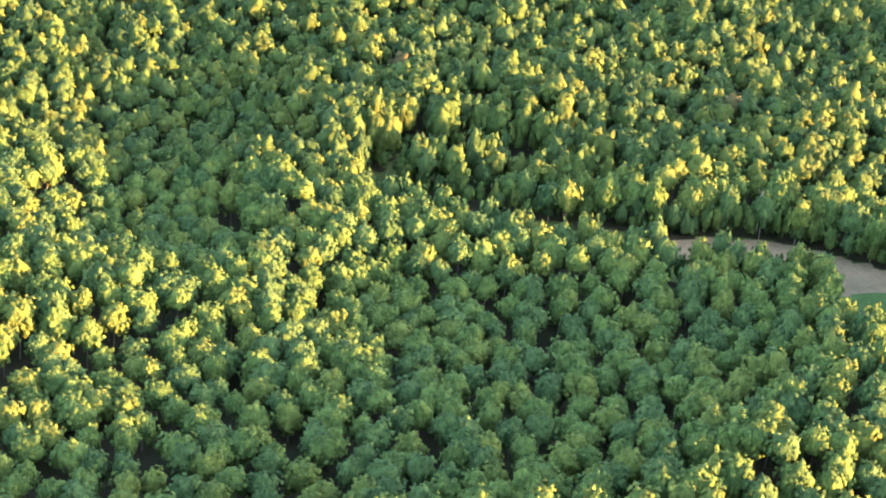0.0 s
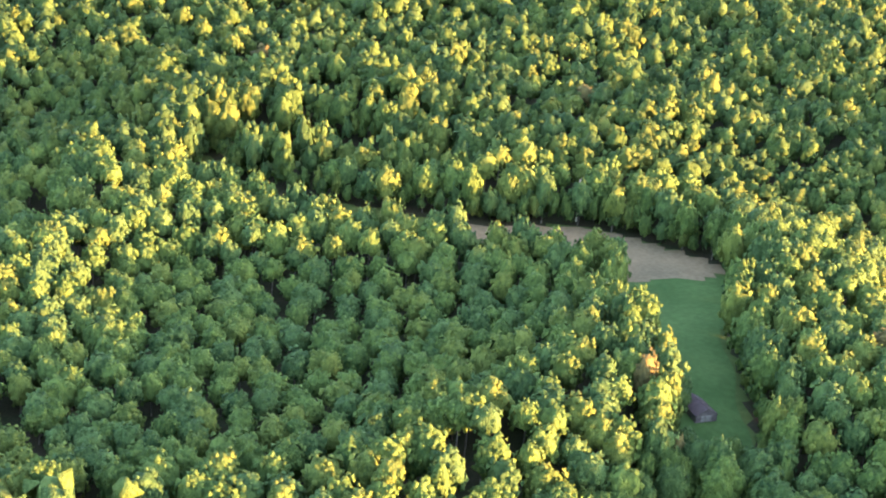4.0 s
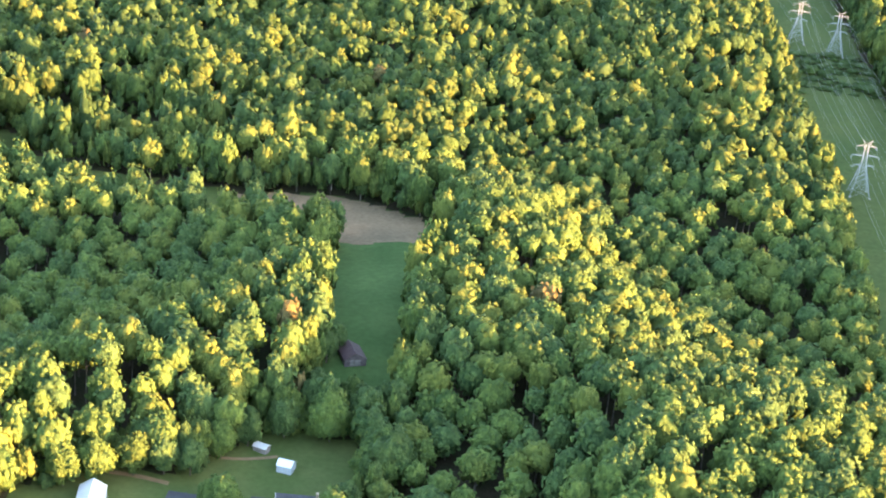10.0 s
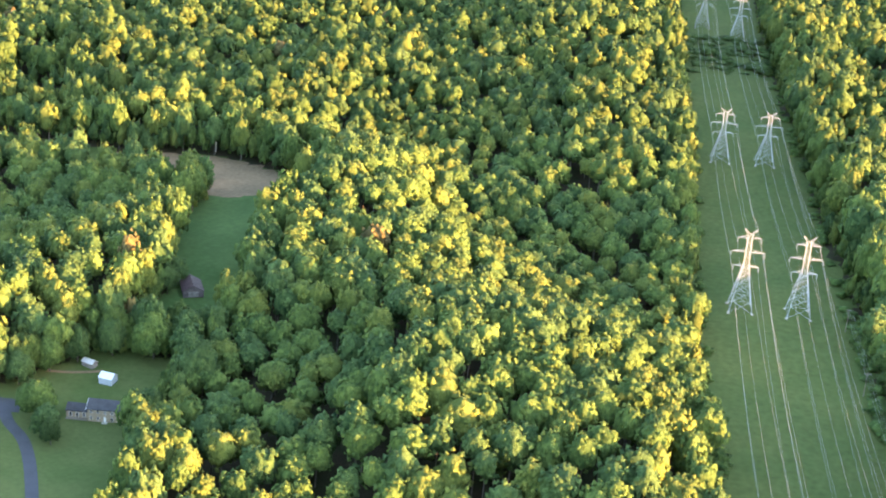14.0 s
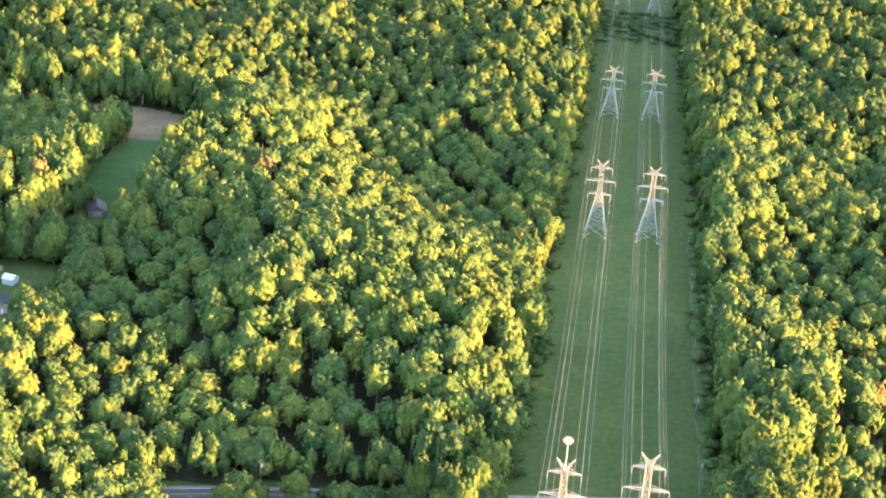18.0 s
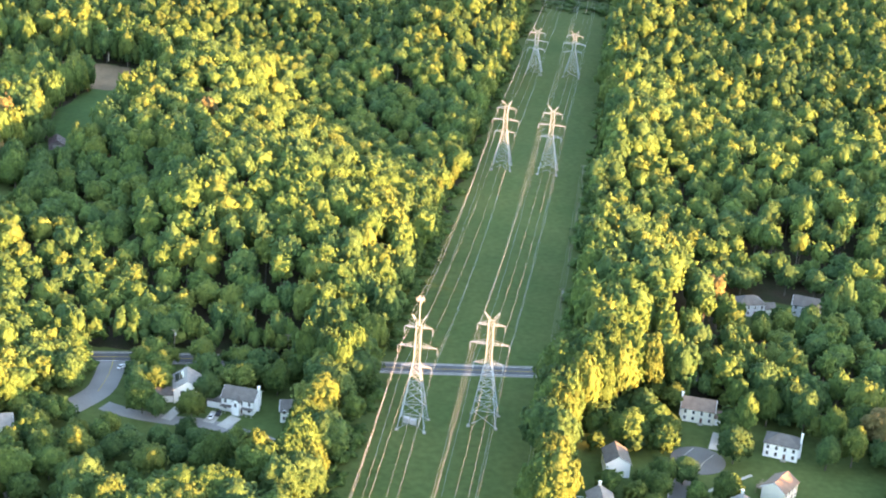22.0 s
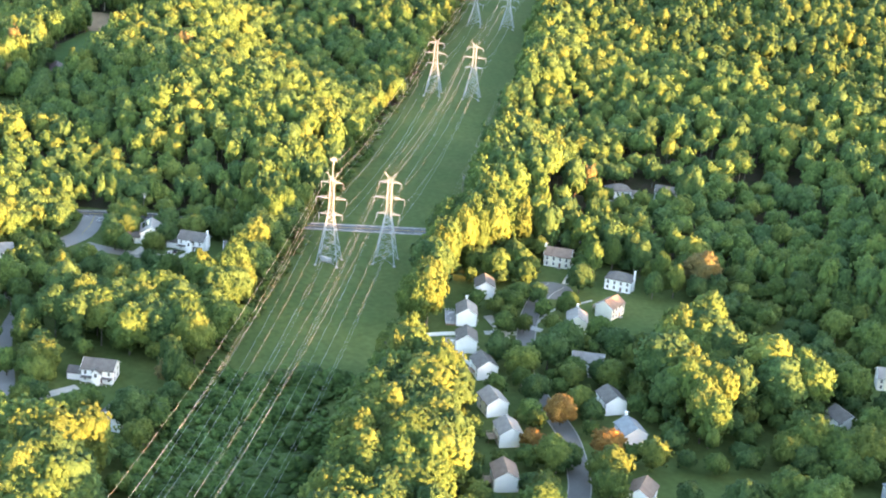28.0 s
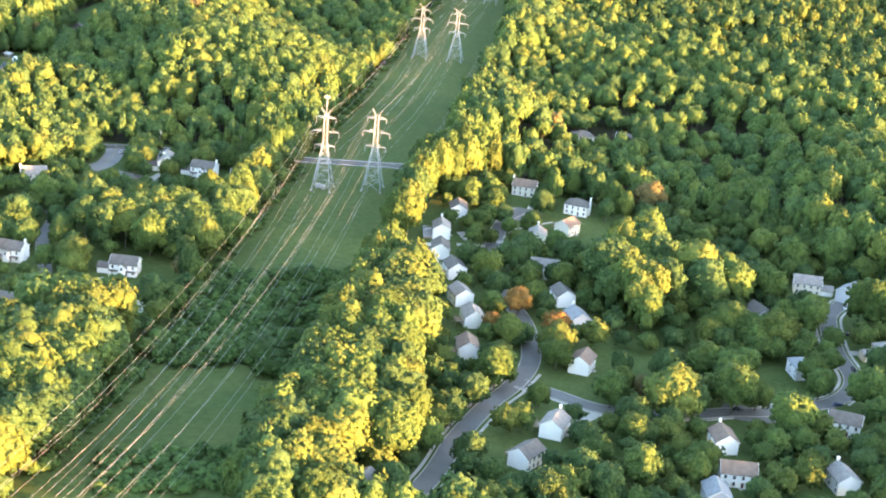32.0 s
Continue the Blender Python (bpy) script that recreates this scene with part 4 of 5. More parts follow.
def pylon_meshes():
    """The parts of a lattice pylon: four legs, bracing, crossarms, horns, insulators."""
    legs = {}
    for a, b in ((-1, -1), (1, -1), (1, 1), (-1, 1)):
        s = Shape()
        s.bar((a * 5.4, b * 5.4, -0.3), (a * 1.15, b * 1.15, 27), 0.15, 0.12)
        s.bar((a * 1.15, b * 1.15, 27), (a * 1.0, b * 1.0, 43), 0.12, 0.10)
        legs[a, b] = s.mesh("leg", STEEL)

    def half(z):
        return 5.4 + (1.15 - 5.4) * z / 27 if z < 27 else 1.15 - 0.15 * (z - 27) / 16
    brace = Shape()
    levels = [0.3, 6.5, 11.8, 16.2, 19.8, 22.6, 25, 28.7, 32.4, 36, 39.5, 42.8]
    for z0, z1 in zip(levels, levels[1:]):
        p, q = half(z0), half(z1)
        for k in range(4):
            c = [(-1, -1), (1, -1), (1, 1), (-1, 1)]
            (a, b), (a2, b2) = c[k], c[(k + 1) % 4]
            w = 0.075 if z0 < 25 else 0.05
            brace.bar((a * p, b * p, z0), (a2 * q, b2 * q, z1), w)
            brace.bar((a2 * p, b2 * p, z0), (a * q, b * q, z1), w)
            brace.bar((a * q, b * q, z1), (a2 * q, b2 * q, z1), w)
    arms = []
    for z, w in ARMS:
        s = Shape()
        for side in (-1, 1):
            tip = (side * w, 0, z)
            for b in (-1, 1):
                s.bar((side * 1.0, b * 1.0, z), tip, 0.07)
                s.bar((side * 1.0, b * 1.0, z + 1.5), tip, 0.055)
            for f in (0.3, 0.6):
                x, y = side * (1 + (w - 1) * f), 1 - f
                s.bar((x, -y, z), (x, y, z), 0.07)
                s.bar((x, -y, z), (x, -y, z + 1.5 * (1 - f)), 0.07)
                s.bar((x, y, z), (x, y, z + 1.5 * (1 - f)), 0.07)
                s.bar((x, -y, z), (side * (1 + (w - 1) * (f - 0.3)), y + 0.3, z), 0.06)
        arms.append(s.mesh("crossarm", STEEL))
    horns = []
    for side in (-1, 1):
        s = Shape()
        tip = (side * HORN[0], 0, HORN[1])
        for b in (-1, 1):
            s.bar((side * 1.0, b * 1.0, 43), tip, 0.07)
            s.bar((-side * 0.6, b * 1.0, 42.6), tip, 0.055)
        horns.append(s.mesh("horn", STEEL))
    ins = Shape()
    ins.bar((0, 0, 0), (0, 0, -3.0), 0.03)
    for i in range(12):
        ins.bar((0, 0, -0.3 - i * 0.21), (0, 0, -0.38 - i * 0.21), 0.18, 0.13, 8)
    foot = Shape().box(-0.6, -0.6, -0.6, 0.6, 0.6, 0.35)
    return legs, brace.mesh("bracing", STEEL), arms, horns, ins.mesh("insulator", INSULATOR), foot.mesh("footing", CONCRETE)


LEGS, BRACE, ARM_MESH, HORN_MESH, INSUL, FOOTING = pylon_meshes()


def pylon(x, y, label, k=1.0):
    root = new("pylon")
    root.matrix_basis = pose(x, y, gz(x, y)) @ Matrix.Diagonal((1, 1, k, 1))
    tagged(root, label, "power pylon", "power pylons")
    for key, me in LEGS.items():
        part("leg", me, root)
        part("footing", FOOTING, root, pose(key[0] * 5.4, key[1] * 5.4, 0))
    part("bracing", BRACE, root)
    for me in ARM_MESH:
        part("crossarm", me, root)
    for me in HORN_MESH:
        part("horn", me, root)
    for z, w in ARMS:
        for side in (-1, 1):
            part("insulator", INSUL, root, pose(side * w, 0, z))
    return root


def antenna(root):
    s = Shape()
    s.bar((0, 0, 42), (0, 0, 54.2), 0.20, 0.14, 8)
    mast = part("antenna_mast", s.mesh("antenna_mast", STEEL), root, None, "grey tubular antenna mast")
    panel = Shape().box(-0.16, -0.08, -0.75, 0.16, 0.08, 0.75).mesh("antenna_panel", PAINT_GREY)
    for i in range(6):
        a = i * 60
        part("antenna_panel", panel, mast, pose(1.5 * math.cos(radians(a)), 1.5 * math.sin(radians(a)), 52.8, 0, 0, a + 90))
    ring = Shape()
    for i in range(6):
        a, b = radians(60 * i), radians(60 * i + 60)
        ring.bar((1.5 * math.cos(a), 1.5 * math.sin(a), 52.8), (1.5 * math.cos(b), 1.5 * math.sin(b), 52.8), 0.07)
        ring.bar((0, 0, 52.8), (1.5 * math.cos(a), 1.5 * math.sin(a), 52.8), 0.06)
    part("mounting_ring", ring.mesh("mounting_ring", STEEL), mast)
    cab = Shape().box(-1.1, -0.8, 0, 1.1, 0.8, 2.0).box(-1.2, -0.9, 2.0, 1.2, 0.9, 2.1)
    for i, dx in enumerate((-2.6, 0.2)):
        c = new("equipment_cabinet", cab.mesh("equipment_cabinet", PAINT_GREY))
        c.matrix_basis = pose(dx, -1.5 - i, gz(dx, -1.5 - i))
        tagged(c, "grey equipment cabinet at the foot of the pylon", "cabinet")
    fence = new("fence")
    fence.matrix_basis = pose(0, 0, gz(0, 0))
    tagged(fence, "low wire fence round the pylon's foot", "fence")
    for i in range(4):
        for j in range(4):
            a = [(-4, -4), (2.5, -4), (2.5, 2), (-4, 2)]
            p, q = a[i], a[(i + 1) % 4]
            t = j / 4
            part("post", Shape().bar((0, 0, -0.3), (0, 0, 2), 0.05).mesh("post", STEEL) if (i, j) == (0, 0) else POST_MESH[0], fence, pose(p[0] + (q[0] - p[0]) * t, p[1] + (q[1] - p[1]) * t, 0))
        for z in (0.5, 1.2, 1.9):
            part("rail", Shape().bar((*p, z), (*q, z), 0.025).mesh("rail", STEEL), fence)


POST_MESH = [Shape().bar((0, 0, -0.3), (0, 0, 2), 0.05).mesh("post", STEEL)]
PAINT_WHITE = mat("white_paint", (0.80, 0.80, 0.79), 0.6, var=0.05, scale=0.4, fine=5)
PAINT_GREY = mat("grey_paint", (0.35, 0.36, 0.37), 0.5, var=0.08, scale=0.5, fine=5)
LINE_A = [(3, -455, 1.0), (0, -3, 1.0), (0, 313, 0.86), (0, 517, 0.68), (0, 812, 0.68), (0, 1090, 0.68)]      # place and share of the full height
LINE_B = [(26.5, -450, 1.0), (26.5, 7, 1.0), (26.5, 312, 0.84), (26, 519, 0.68), (25, 790, 0.68), (25, 1080, 0.68)]
for line_ in (LINE_A, LINE_B):
    for i_, (x_, y_, k_) in enumerate(line_):
        p_ = pylon(x_, y_, "grey lattice steel power pylon with three crossarms" if line_ is LINE_B or i_ != 1 else "grey lattice steel power pylon carrying an antenna mast", k_)
        if line_ is LINE_A and i_ == 1:
            antenna(p_)


def cable(points, sag, rad, label):
    """One cable hanging from pylon to pylon."""
    pts = []
    for a, b in zip(points, points[1:]):
        a, b = Vector(a), Vector(b)
        n = 14
        s = sag * ((b - a).length / 300) ** 2
        for i in range(n):
            t = i / n
            p = a.lerp(b, t)
            p.z -= 4 * s * t * (1 - t)
            pts.append(p)
    pts.append(Vector(points[-1]))
    s = Shape()
    ring = [(math.cos(2 * math.pi * i / 5), math.sin(2 * math.pi * i / 5)) for i in range(5)]
    vs = [(p.x + c * rad, p.y, p.z + q * rad) for p in pts for c, q in ring]
    fs = [(5 * k + i, 5 * k + (i + 1) % 5, 5 * k + 5 + (i + 1) % 5, 5 * k + 5 + i) for k in range(len(pts) - 1) for i in range(5)]
    ob = new("power_cable", s.add(vs, fs).mesh("power_cable", WIRE))
    tagged(ob, label, "cable", "power cables")


for line_ in (LINE_A, LINE_B):
    for z_, w_ in ARMS:
        for side_ in (-1, 1):
            cable([(x + side_ * w_, y, gz(x, y) + (z_ - 3.0) * k) for x, y, k in line_], 9.0, 0.028, "bare aluminium power cable strung between the pylons")
    for side_ in (-1, 1):
        cable([(x + side_ * HORN[0], y, gz(x, y) + HORN[1] * k) for x, y, k in line_], 6.5, 0.028, "thin earth wire strung between the pylons' horns")


# ---- roadside poles ----
def utility_pole(x, y, h, cans):
    root = new("utility_pole")
    root.matrix_basis = pose(x, y, gz(x, y), 0, 0, 0)
    tagged(root, "weathered wooden utility pole with a crossarm", "utility pole", "utility poles")
    part("pole", Shape().bar((0, 0, -0.5), (0, 0, h), 0.19, 0.13, 8).mesh("pole", WOOD_GREY), root)
    part("crossarm", Shape().box(-1.3, -0.07, h - 0.7, 1.3, 0.07, h - 0.5).mesh("crossarm", WOOD_GREY), root)
    for dx in (-1.2, 0.0, 1.2):
        part("insulator", Shape().bar((dx, 0, h - 0.5), (dx, 0, h - 0.2), 0.08, 0.05, 7).mesh("insulator", INSULATOR), root)
    if cans:
        part("transformer", Shape().bar((0.4, 0.1, h - 2.6), (0.4, 0.1, h - 1.4), 0.34, 0.34, 10).bar((0.4, 0.1, h - 1.4), (0.4, 0.1, h - 1.25), 0.2, 0.1, 10).mesh("transformer", PAINT_GREY), root, None, "grey transformer can")


WOOD_GREY = mat("weathered_wood", (0.22, 0.19, 0.16), 0.9, var=0.2, scale=0.6, fine=8, bump=0.4)
SIDE_POLES = [(49, -60), (48.5, 8), (48.5, 71), (48, 123), (48, 180), (47.5, 240), (47, 300)]
for i_, (x_, y_) in enumerate(SIDE_POLES):
    utility_pole(x_, y_, 11.0, i_ in (2, 3))
for dx_ in (-1.2, 0.0, 1.2):
    cable([(x + dx_, y, gz(x, y) + 10.8) for x, y in SIDE_POLES], 14.0, 0.02, "thin distribution wire between wooden poles")
ROAD_POLES = [(-160, 15), (-106, 31.5), (-60, 40.5)]
for i_, (x_, y_) in enumerate(ROAD_POLES):
    utility_pole(x_, y_, 10.5, i_ == 1)

# ---- houses ----
SIDING = {"white": mat("white_siding", (0.86, 0.86, 0.84), 0.6, var=0.05, scale=0.3, fine=4),
          "cream": mat("cream_siding", (0.72, 0.69, 0.60), 0.6, var=0.05, scale=0.3, fine=4),
          "grey": mat("pale_grey_siding", (0.55, 0.57, 0.60), 0.6, var=0.06, scale=0.3, fine=4),
          "tan": mat("tan_siding", (0.46, 0.38, 0.29), 0.7, var=0.08, scale=0.3, fine=4),
          "stone": mat("fieldstone_wall", (0.40, 0.31, 0.22), 0.9, var=0.22, scale=1.3, fine=3.5, bump=0.8, second=(0.30, 0.24, 0.18))}
SHINGLE = {"charcoal": mat("charcoal_shingle", (0.125, 0.115, 0.106), 0.9, var=0.16, scale=0.5, fine=4, bump=0.3),
           "brown": mat("brown_shingle", (0.20, 0.145, 0.115), 0.9, var=0.16, scale=0.5, fine=4, bump=0.3),
           "grey": mat("grey_shingle", (0.235, 0.22, 0.205), 0.9, var=0.16, scale=0.5, fine=4, bump=0.3),
           "blue": mat("blue_grey_shingle", (0.20, 0.22, 0.235), 0.9, var=0.14, scale=0.5, fine=4, bump=0.3),
           "metal": mat("pale_metal_roof", (0.66, 0.70, 0.74), 0.35, 0.3, var=0.05, scale=0.3, fine=3),
           "slate": mat("dark_slate", (0.055, 0.058, 0.066), 0.8, var=0.18, scale=0.5, fine=4, bump=0.3),
           "rust": mat("dark_maroon_metal_roof", (0.10, 0.065, 0.07), 0.6, 0.1, var=0.2, scale=0.4, fine=3)}
GLASS = bpy.data.materials.new("window_glass")
GLASS.use_nodes = True
g_ = GLASS.node_tree.nodes["Principled BSDF"]
g_.inputs["Base Color"].default_value = (0.02, 0.025, 0.03, 1)
g_.inputs["Roughness"].default_value = 0.08
DOOR_PAINT = mat("painted_door", (0.12, 0.05, 0.04), 0.5, var=0.1)
DECK_WOOD = mat("deck_boards", (0.28, 0.20, 0.14), 0.85, var=0.2, scale=0.5, fine=5, bump=0.3)

WIN_FRAME = (Shape().box(-0.62, -0.06, 0.0, -0.50, 0.04, 1.6).box(0.50, -0.06, 0.0, 0.62, 0.04, 1.6).box(-0.50, -0.06, 1.48, 0.50, 0.04, 1.6)
             .box(-0.70, -0.10, -0.1, 0.70, 0.04, 0.0).box(-0.50, -0.05, 0.76, 0.50, 0.03, 0.83)).mesh("window_frame", PAINT_WHITE)
WIN_PANE = Shape().box(-0.50, -0.03, 0.0, 0.50, 0.02, 0.76).box(-0.50, -0.03, 0.83, 0.50, 0.02, 1.48).mesh("pane", GLASS)
GARAGE_DOOR = Shape().box(-2.4, -0.05, 0, 2.4, 0.05, 2.15)
for i_ in range(3):
    GARAGE_DOOR.box(-2.35, -0.08, 0.55 + 0.54 * i_, 2.35, -0.05, 0.60 + 0.54 * i_)
GARAGE_DOOR = GARAGE_DOOR.mesh("garage_door", PAINT_WHITE)


def window(root, m):
    """A sash window with its panes."""
    w = part("window", WIN_FRAME, root, m)
    part("pane", WIN_PANE, w)


def gable_walls(w, d, e, rise):
    s = Shape()
    prof = [(-d / 2, -1.2), (d / 2, -1.2), (d / 2, e), (0, e + rise), (-d / 2, e)]
    vs = [(-w / 2, y, z) for y, z in prof] + [(w / 2, y, z) for y, z in prof]
    return s.add(vs, [(4, 3, 2, 1, 0), (5, 6, 7, 8, 9)] + [(i, (i + 1) % 5, 5 + (i + 1) % 5, 5 + i) for i in range(5)])


def gable_roof(w, d, e, rise, over=0.45, thick=0.22):
    s = Shape()
    k = rise / (d / 2)
    for b in (-1, 1):
        y0, y1 = 0.0, b * (d / 2 + over)
        z0, z1 = e + rise + 0.02, e - over * k + 0.02
        vs = []
        for x in (-w / 2 - over, w / 2 + over):
            vs += [(x, y0, z0), (x, y1, z1), (x, y1, z1 + thick), (x, y0, z0 + thick)]
        s.add(vs, [(0, 1, 2, 3), (7, 6, 5, 4), (0, 4, 5, 1), (1, 5, 6, 2), (2, 6, 7, 3), (3, 7, 4, 0)])
    return s


def hip_roof(w, d, e, rise, over=0.45):
    a, b = w / 2 + over, d / 2 + over
    r = max(w / 2 - d / 2, 0.4)
    z0, z1 = e - 0.1, e + rise
    vs = [(-a, -b, z0), (a, -b, z0), (a, b, z0), (-a, b, z0), (-a, -b, z0 + 0.2), (a, -b, z0 + 0.2), (a, b, z0 + 0.2), (-a, b, z0 + 0.2), (-r, 0, z1), (r, 0, z1)]
    return Shape().add(vs, [(3, 2, 1, 0), (0, 1, 5, 4), (1, 2, 6, 5), (2, 3, 7, 6), (3, 0, 4, 7), (4, 5, 9, 8), (6, 7, 8, 9), (5, 6, 9), (7, 4, 8)])


def house(x, y, rot, w=12.5, d=8.6, e=5.5, wall="white", roof="charcoal", garage=0, chimney=0, hip=False, deck=False, blank=False, porch=False, solar=False, label="", lift=0.0):
    """A two-storey house: ridge along its length, front to its own -y. garage: side of the wing; chimney: gable that carries it."""
    root = new("house")
    root.matrix_basis = pose(x, y, gz(x, y) + lift, 0, 0, rot)
    words = {"white": "white-sided", "cream": "cream-sided", "grey": "pale grey-sided", "tan": "tan-sided", "stone": "fieldstone"}[wall]
    tint = {"charcoal": "charcoal", "brown": "brown", "grey": "grey", "blue": "blue-grey", "metal": "pale metal", "rust": "maroon", "slate": "dark slate"}[roof]
    tagged(root, label or f"{words} two-storey house with a {tint} {'hipped' if hip else 'gabled'} roof", "house", "houses")
    rise = d / 2 * 0.62
    if hip:
        part("wall", Shape().box(-w / 2, -d / 2, -1.2, w / 2, d / 2, e - 0.05).mesh("wall", SIDING[wall]), root)
        part("roof", hip_roof(w, d, e, rise).mesh("roof", SHINGLE[roof]), root)
    else:
        part("wall", gable_walls(w, d, e, rise).mesh("wall", SIDING[wall]), root)
        part("roof", gable_roof(w, d, e, rise).mesh("roof", SHINGLE[roof]), root)
        for sx in (-1, 1):
            for b in (-1, 1):
                part("trim", Shape().bar((sx * (w / 2 + 0.5), b * (d / 2 + 0.45), e - 0.28), (sx * (w / 2 + 0.5), 0, e + rise + 0.02), 0.11).mesh("trim", PAINT_WHITE), root)
    n = max(3, int(w / 2.7))
    slim = Matrix.Diagonal((0.75, 1, 0.8, 1)) if wall == "stone" else Matrix.Identity(4)
    for z in (0.9, 3.55):
        for i in range(n):
            px = -w / 2 + w * (i + 0.5) / n
            if not (z < 1 and i == n // 2):
                window(root, pose(px, -d / 2 - 0.01, z) @ slim)
            if i % 2 == 0:
                window(root, pose(px, d / 2 + 0.01, z, 0, 0, 180))
        for sx in (-1, 1):
            if sx != chimney and (z > 2 or sx != garage) and (not blank or (sx > 0 and z > 2)):
                window(root, pose(sx * (w / 2 + 0.01), -d * 0.22, z, 0, 0, 90 * sx))
                window(root, pose(sx * (w / 2 + 0.01), d * 0.22, z, 0, 0, 90 * sx))
    px = -w / 2 + w * (n // 2 + 0.5) / n
    part("door", Shape().box(px - 0.5, -d / 2 - 0.06, 0.2, px + 0.5, -d / 2 + 0.02, 2.3).mesh("door", PAINT_WHITE if wall == "stone" else DOOR_PAINT), root)
    part("front_step", Shape().box(px - 1.1, -d / 2 - 1.5, -0.8, px + 1.1, -d / 2, 0.17).mesh("front_step", CONCRETE), root)
    if chimney:
        cx = chimney * (w / 2 + 0.4)
        part("chimney", Shape().box(cx - 0.42, -0.75, -1.0, cx + 0.42, 0.75, 3.2).box(cx - 0.4, -0.5, 3.2, cx + 0.4, 0.5, e + rise + 1.3)
             .box(cx - 0.48, -0.58, e + rise + 1.3, cx + 0.48, 0.58, e + rise + 1.5).mesh("chimney", PAINT_WHITE if wall != "stone" else SIDING["stone"]), root)
    if garage:
        gw, gd, ge = 6.2, 6.6, 2.9
        gx = garage * (w / 2 + gw / 2 - 0.02)
        m = pose(gx, -0.6, 0)
        part("garage_wall", gable_walls(gw, gd, ge, gd / 2 * 0.55).mesh("garage_wall", SIDING[wall]), root, m)
        part("garage_roof", gable_roof(gw, gd, ge, gd / 2 * 0.55, 0.35).mesh("garage_roof", SHINGLE[roof]), root, m)
        part("garage_door", GARAGE_DOOR, root, pose(gx, -0.6 - gd / 2 - 0.02, 0.02))
    if solar:
        k = rise / (d / 2)
        for row in range(2):
            for col in range(4):
                x0, y0 = -w / 2 + 1.2 + col * 1.75, -d / 2 + 0.6 + row * 1.8
                x1, y1 = x0 + 1.65, y0 + 1.6
                z0, z1 = e + (y0 + d / 2) * k + 0.34, e + (y1 + d / 2) * k + 0.34
                vs = [(x0, y0, z0 - 0.08), (x1, y0, z0 - 0.08), (x1, y1, z1 - 0.08), (x0, y1, z1 - 0.08), (x0, y0, z0), (x1, y0, z0), (x1, y1, z1), (x0, y1, z1)]
                part("solar_panel", Shape().add(vs, [(3, 2, 1, 0), (4, 5, 6, 7), (0, 1, 5, 4), (1, 2, 6, 5), (2, 3, 7, 6), (3, 0, 4, 7)]).mesh("solar_panel", GLASS), root, None, "dark glass solar panel")
    if porch:
        g = part("front_gable", gable_walls(4.2, 3.0, e - 0.3, 1.3).mesh("front_gable", SIDING[wall]), root, pose(0, -d / 2, 0, 0, 0, 90))
        part("gable_roof", gable_roof(4.2, 3.0, e - 0.3, 1.3, 0.3).mesh("gable_roof", SHINGLE[roof]), g)
        window(root, pose(0, -d / 2 - 2.11, 3.4))
        for x0, x1 in ((-w / 2, -2.0), (2.0, w / 2)):
            part("porch_roof", Shape().box(x0, -d / 2 - 2.0, 2.6, x1, -d / 2, 2.8).mesh("porch_roof", SHINGLE[roof]), root)
        for px in (-w / 2 + 0.2, -w / 4 - 1, w / 4 + 1, w / 2 - 0.2):
            part("porch_post", Shape().bar((px, -d / 2 - 1.9, -0.6), (px, -d / 2 - 1.9, 2.6), 0.1).mesh("porch_post", PAINT_WHITE), root)
    if deck:
        dk = part("deck", Shape().box(-2.6, d / 2, 2.3, 2.6, d / 2 + 3.6, 2.5).mesh("deck", DECK_WOOD), root)
        for sx in (-2.5, 2.5):
            for sy in (0.3, 3.5):
                part("post", Shape().bar((sx, d / 2 + sy, -1), (sx, d / 2 + sy, 3.4), 0.09).mesh("post", DECK_WOOD), dk)
        part("railing", Shape().bar((-2.5, d / 2 + 3.5, 3.4), (2.5, d / 2 + 3.5, 3.4), 0.06).bar((-2.5, d / 2 + 0.3, 3.4), (-2.5, d / 2 + 3.5, 3.4), 0.06)
             .bar((2.5, d / 2 + 0.3, 3.4), (2.5, d / 2 + 3.5, 3.4), 0.06).bar((-2.5, d / 2 + 3.5, 2.95), (2.5, d / 2 + 3.5, 2.95), 0.05).mesh("railing", DECK_WOOD), dk)
    return root


house(79, -17, 100, 11.4, 9.0, 5.7, "white", "charcoal", blank=True)
house(75, -50, 100, 11.4, 9.0, 5.7, "white", "grey", chimney=1, blank=True)
house(79, -78, 100, 11.4, 9.0, 5.7, "white", "charcoal", blank=True)
house(90, -102, 115, 11.4, 9.0, 5.7, "white", "charcoal", deck=True, blank=True)
house(98, -135, 118, 11.4, 9.0, 5.7, "white", "grey", blank=True)
house(107, -160, 110, 11.4, 9.0, 5.7, "white", "grey", deck=True, blank=True)
house(110, -196, 105, 11.4, 9.0, 5.7, "white", "brown", deck=True, blank=True)
house(110, 33, -6, 13.0, 9.6, 5.7, "cream", "brown", garage=1, chimney=-1)
house(142, 12, -12, 13.0, 9.6, 5.7, "white", "charcoal", chimney=1, hip=True)
house(139, -22, 62, 11.4, 9.0, 5.7, "cream", "brown", deck=True, blank=True)
house(125, -43, 95, 11.4, 9.0, 5.7, "cream", "grey", chimney=1, blank=True)
house(133, -86, 0, 13.0, 9.6, 5.7, "white", "grey")
house(145, -120, 115, 11.4, 9.0, 5.7, "white", "charcoal", deck=True, blank=True)
house(154, -147, 115, 11.4, 9.0, 5.7, "grey", "blue", chimney=1, blank=True)
house(160, -197, 78, 11.4, 9.0, 5.7, "white", "brown", deck=True, blank=True)
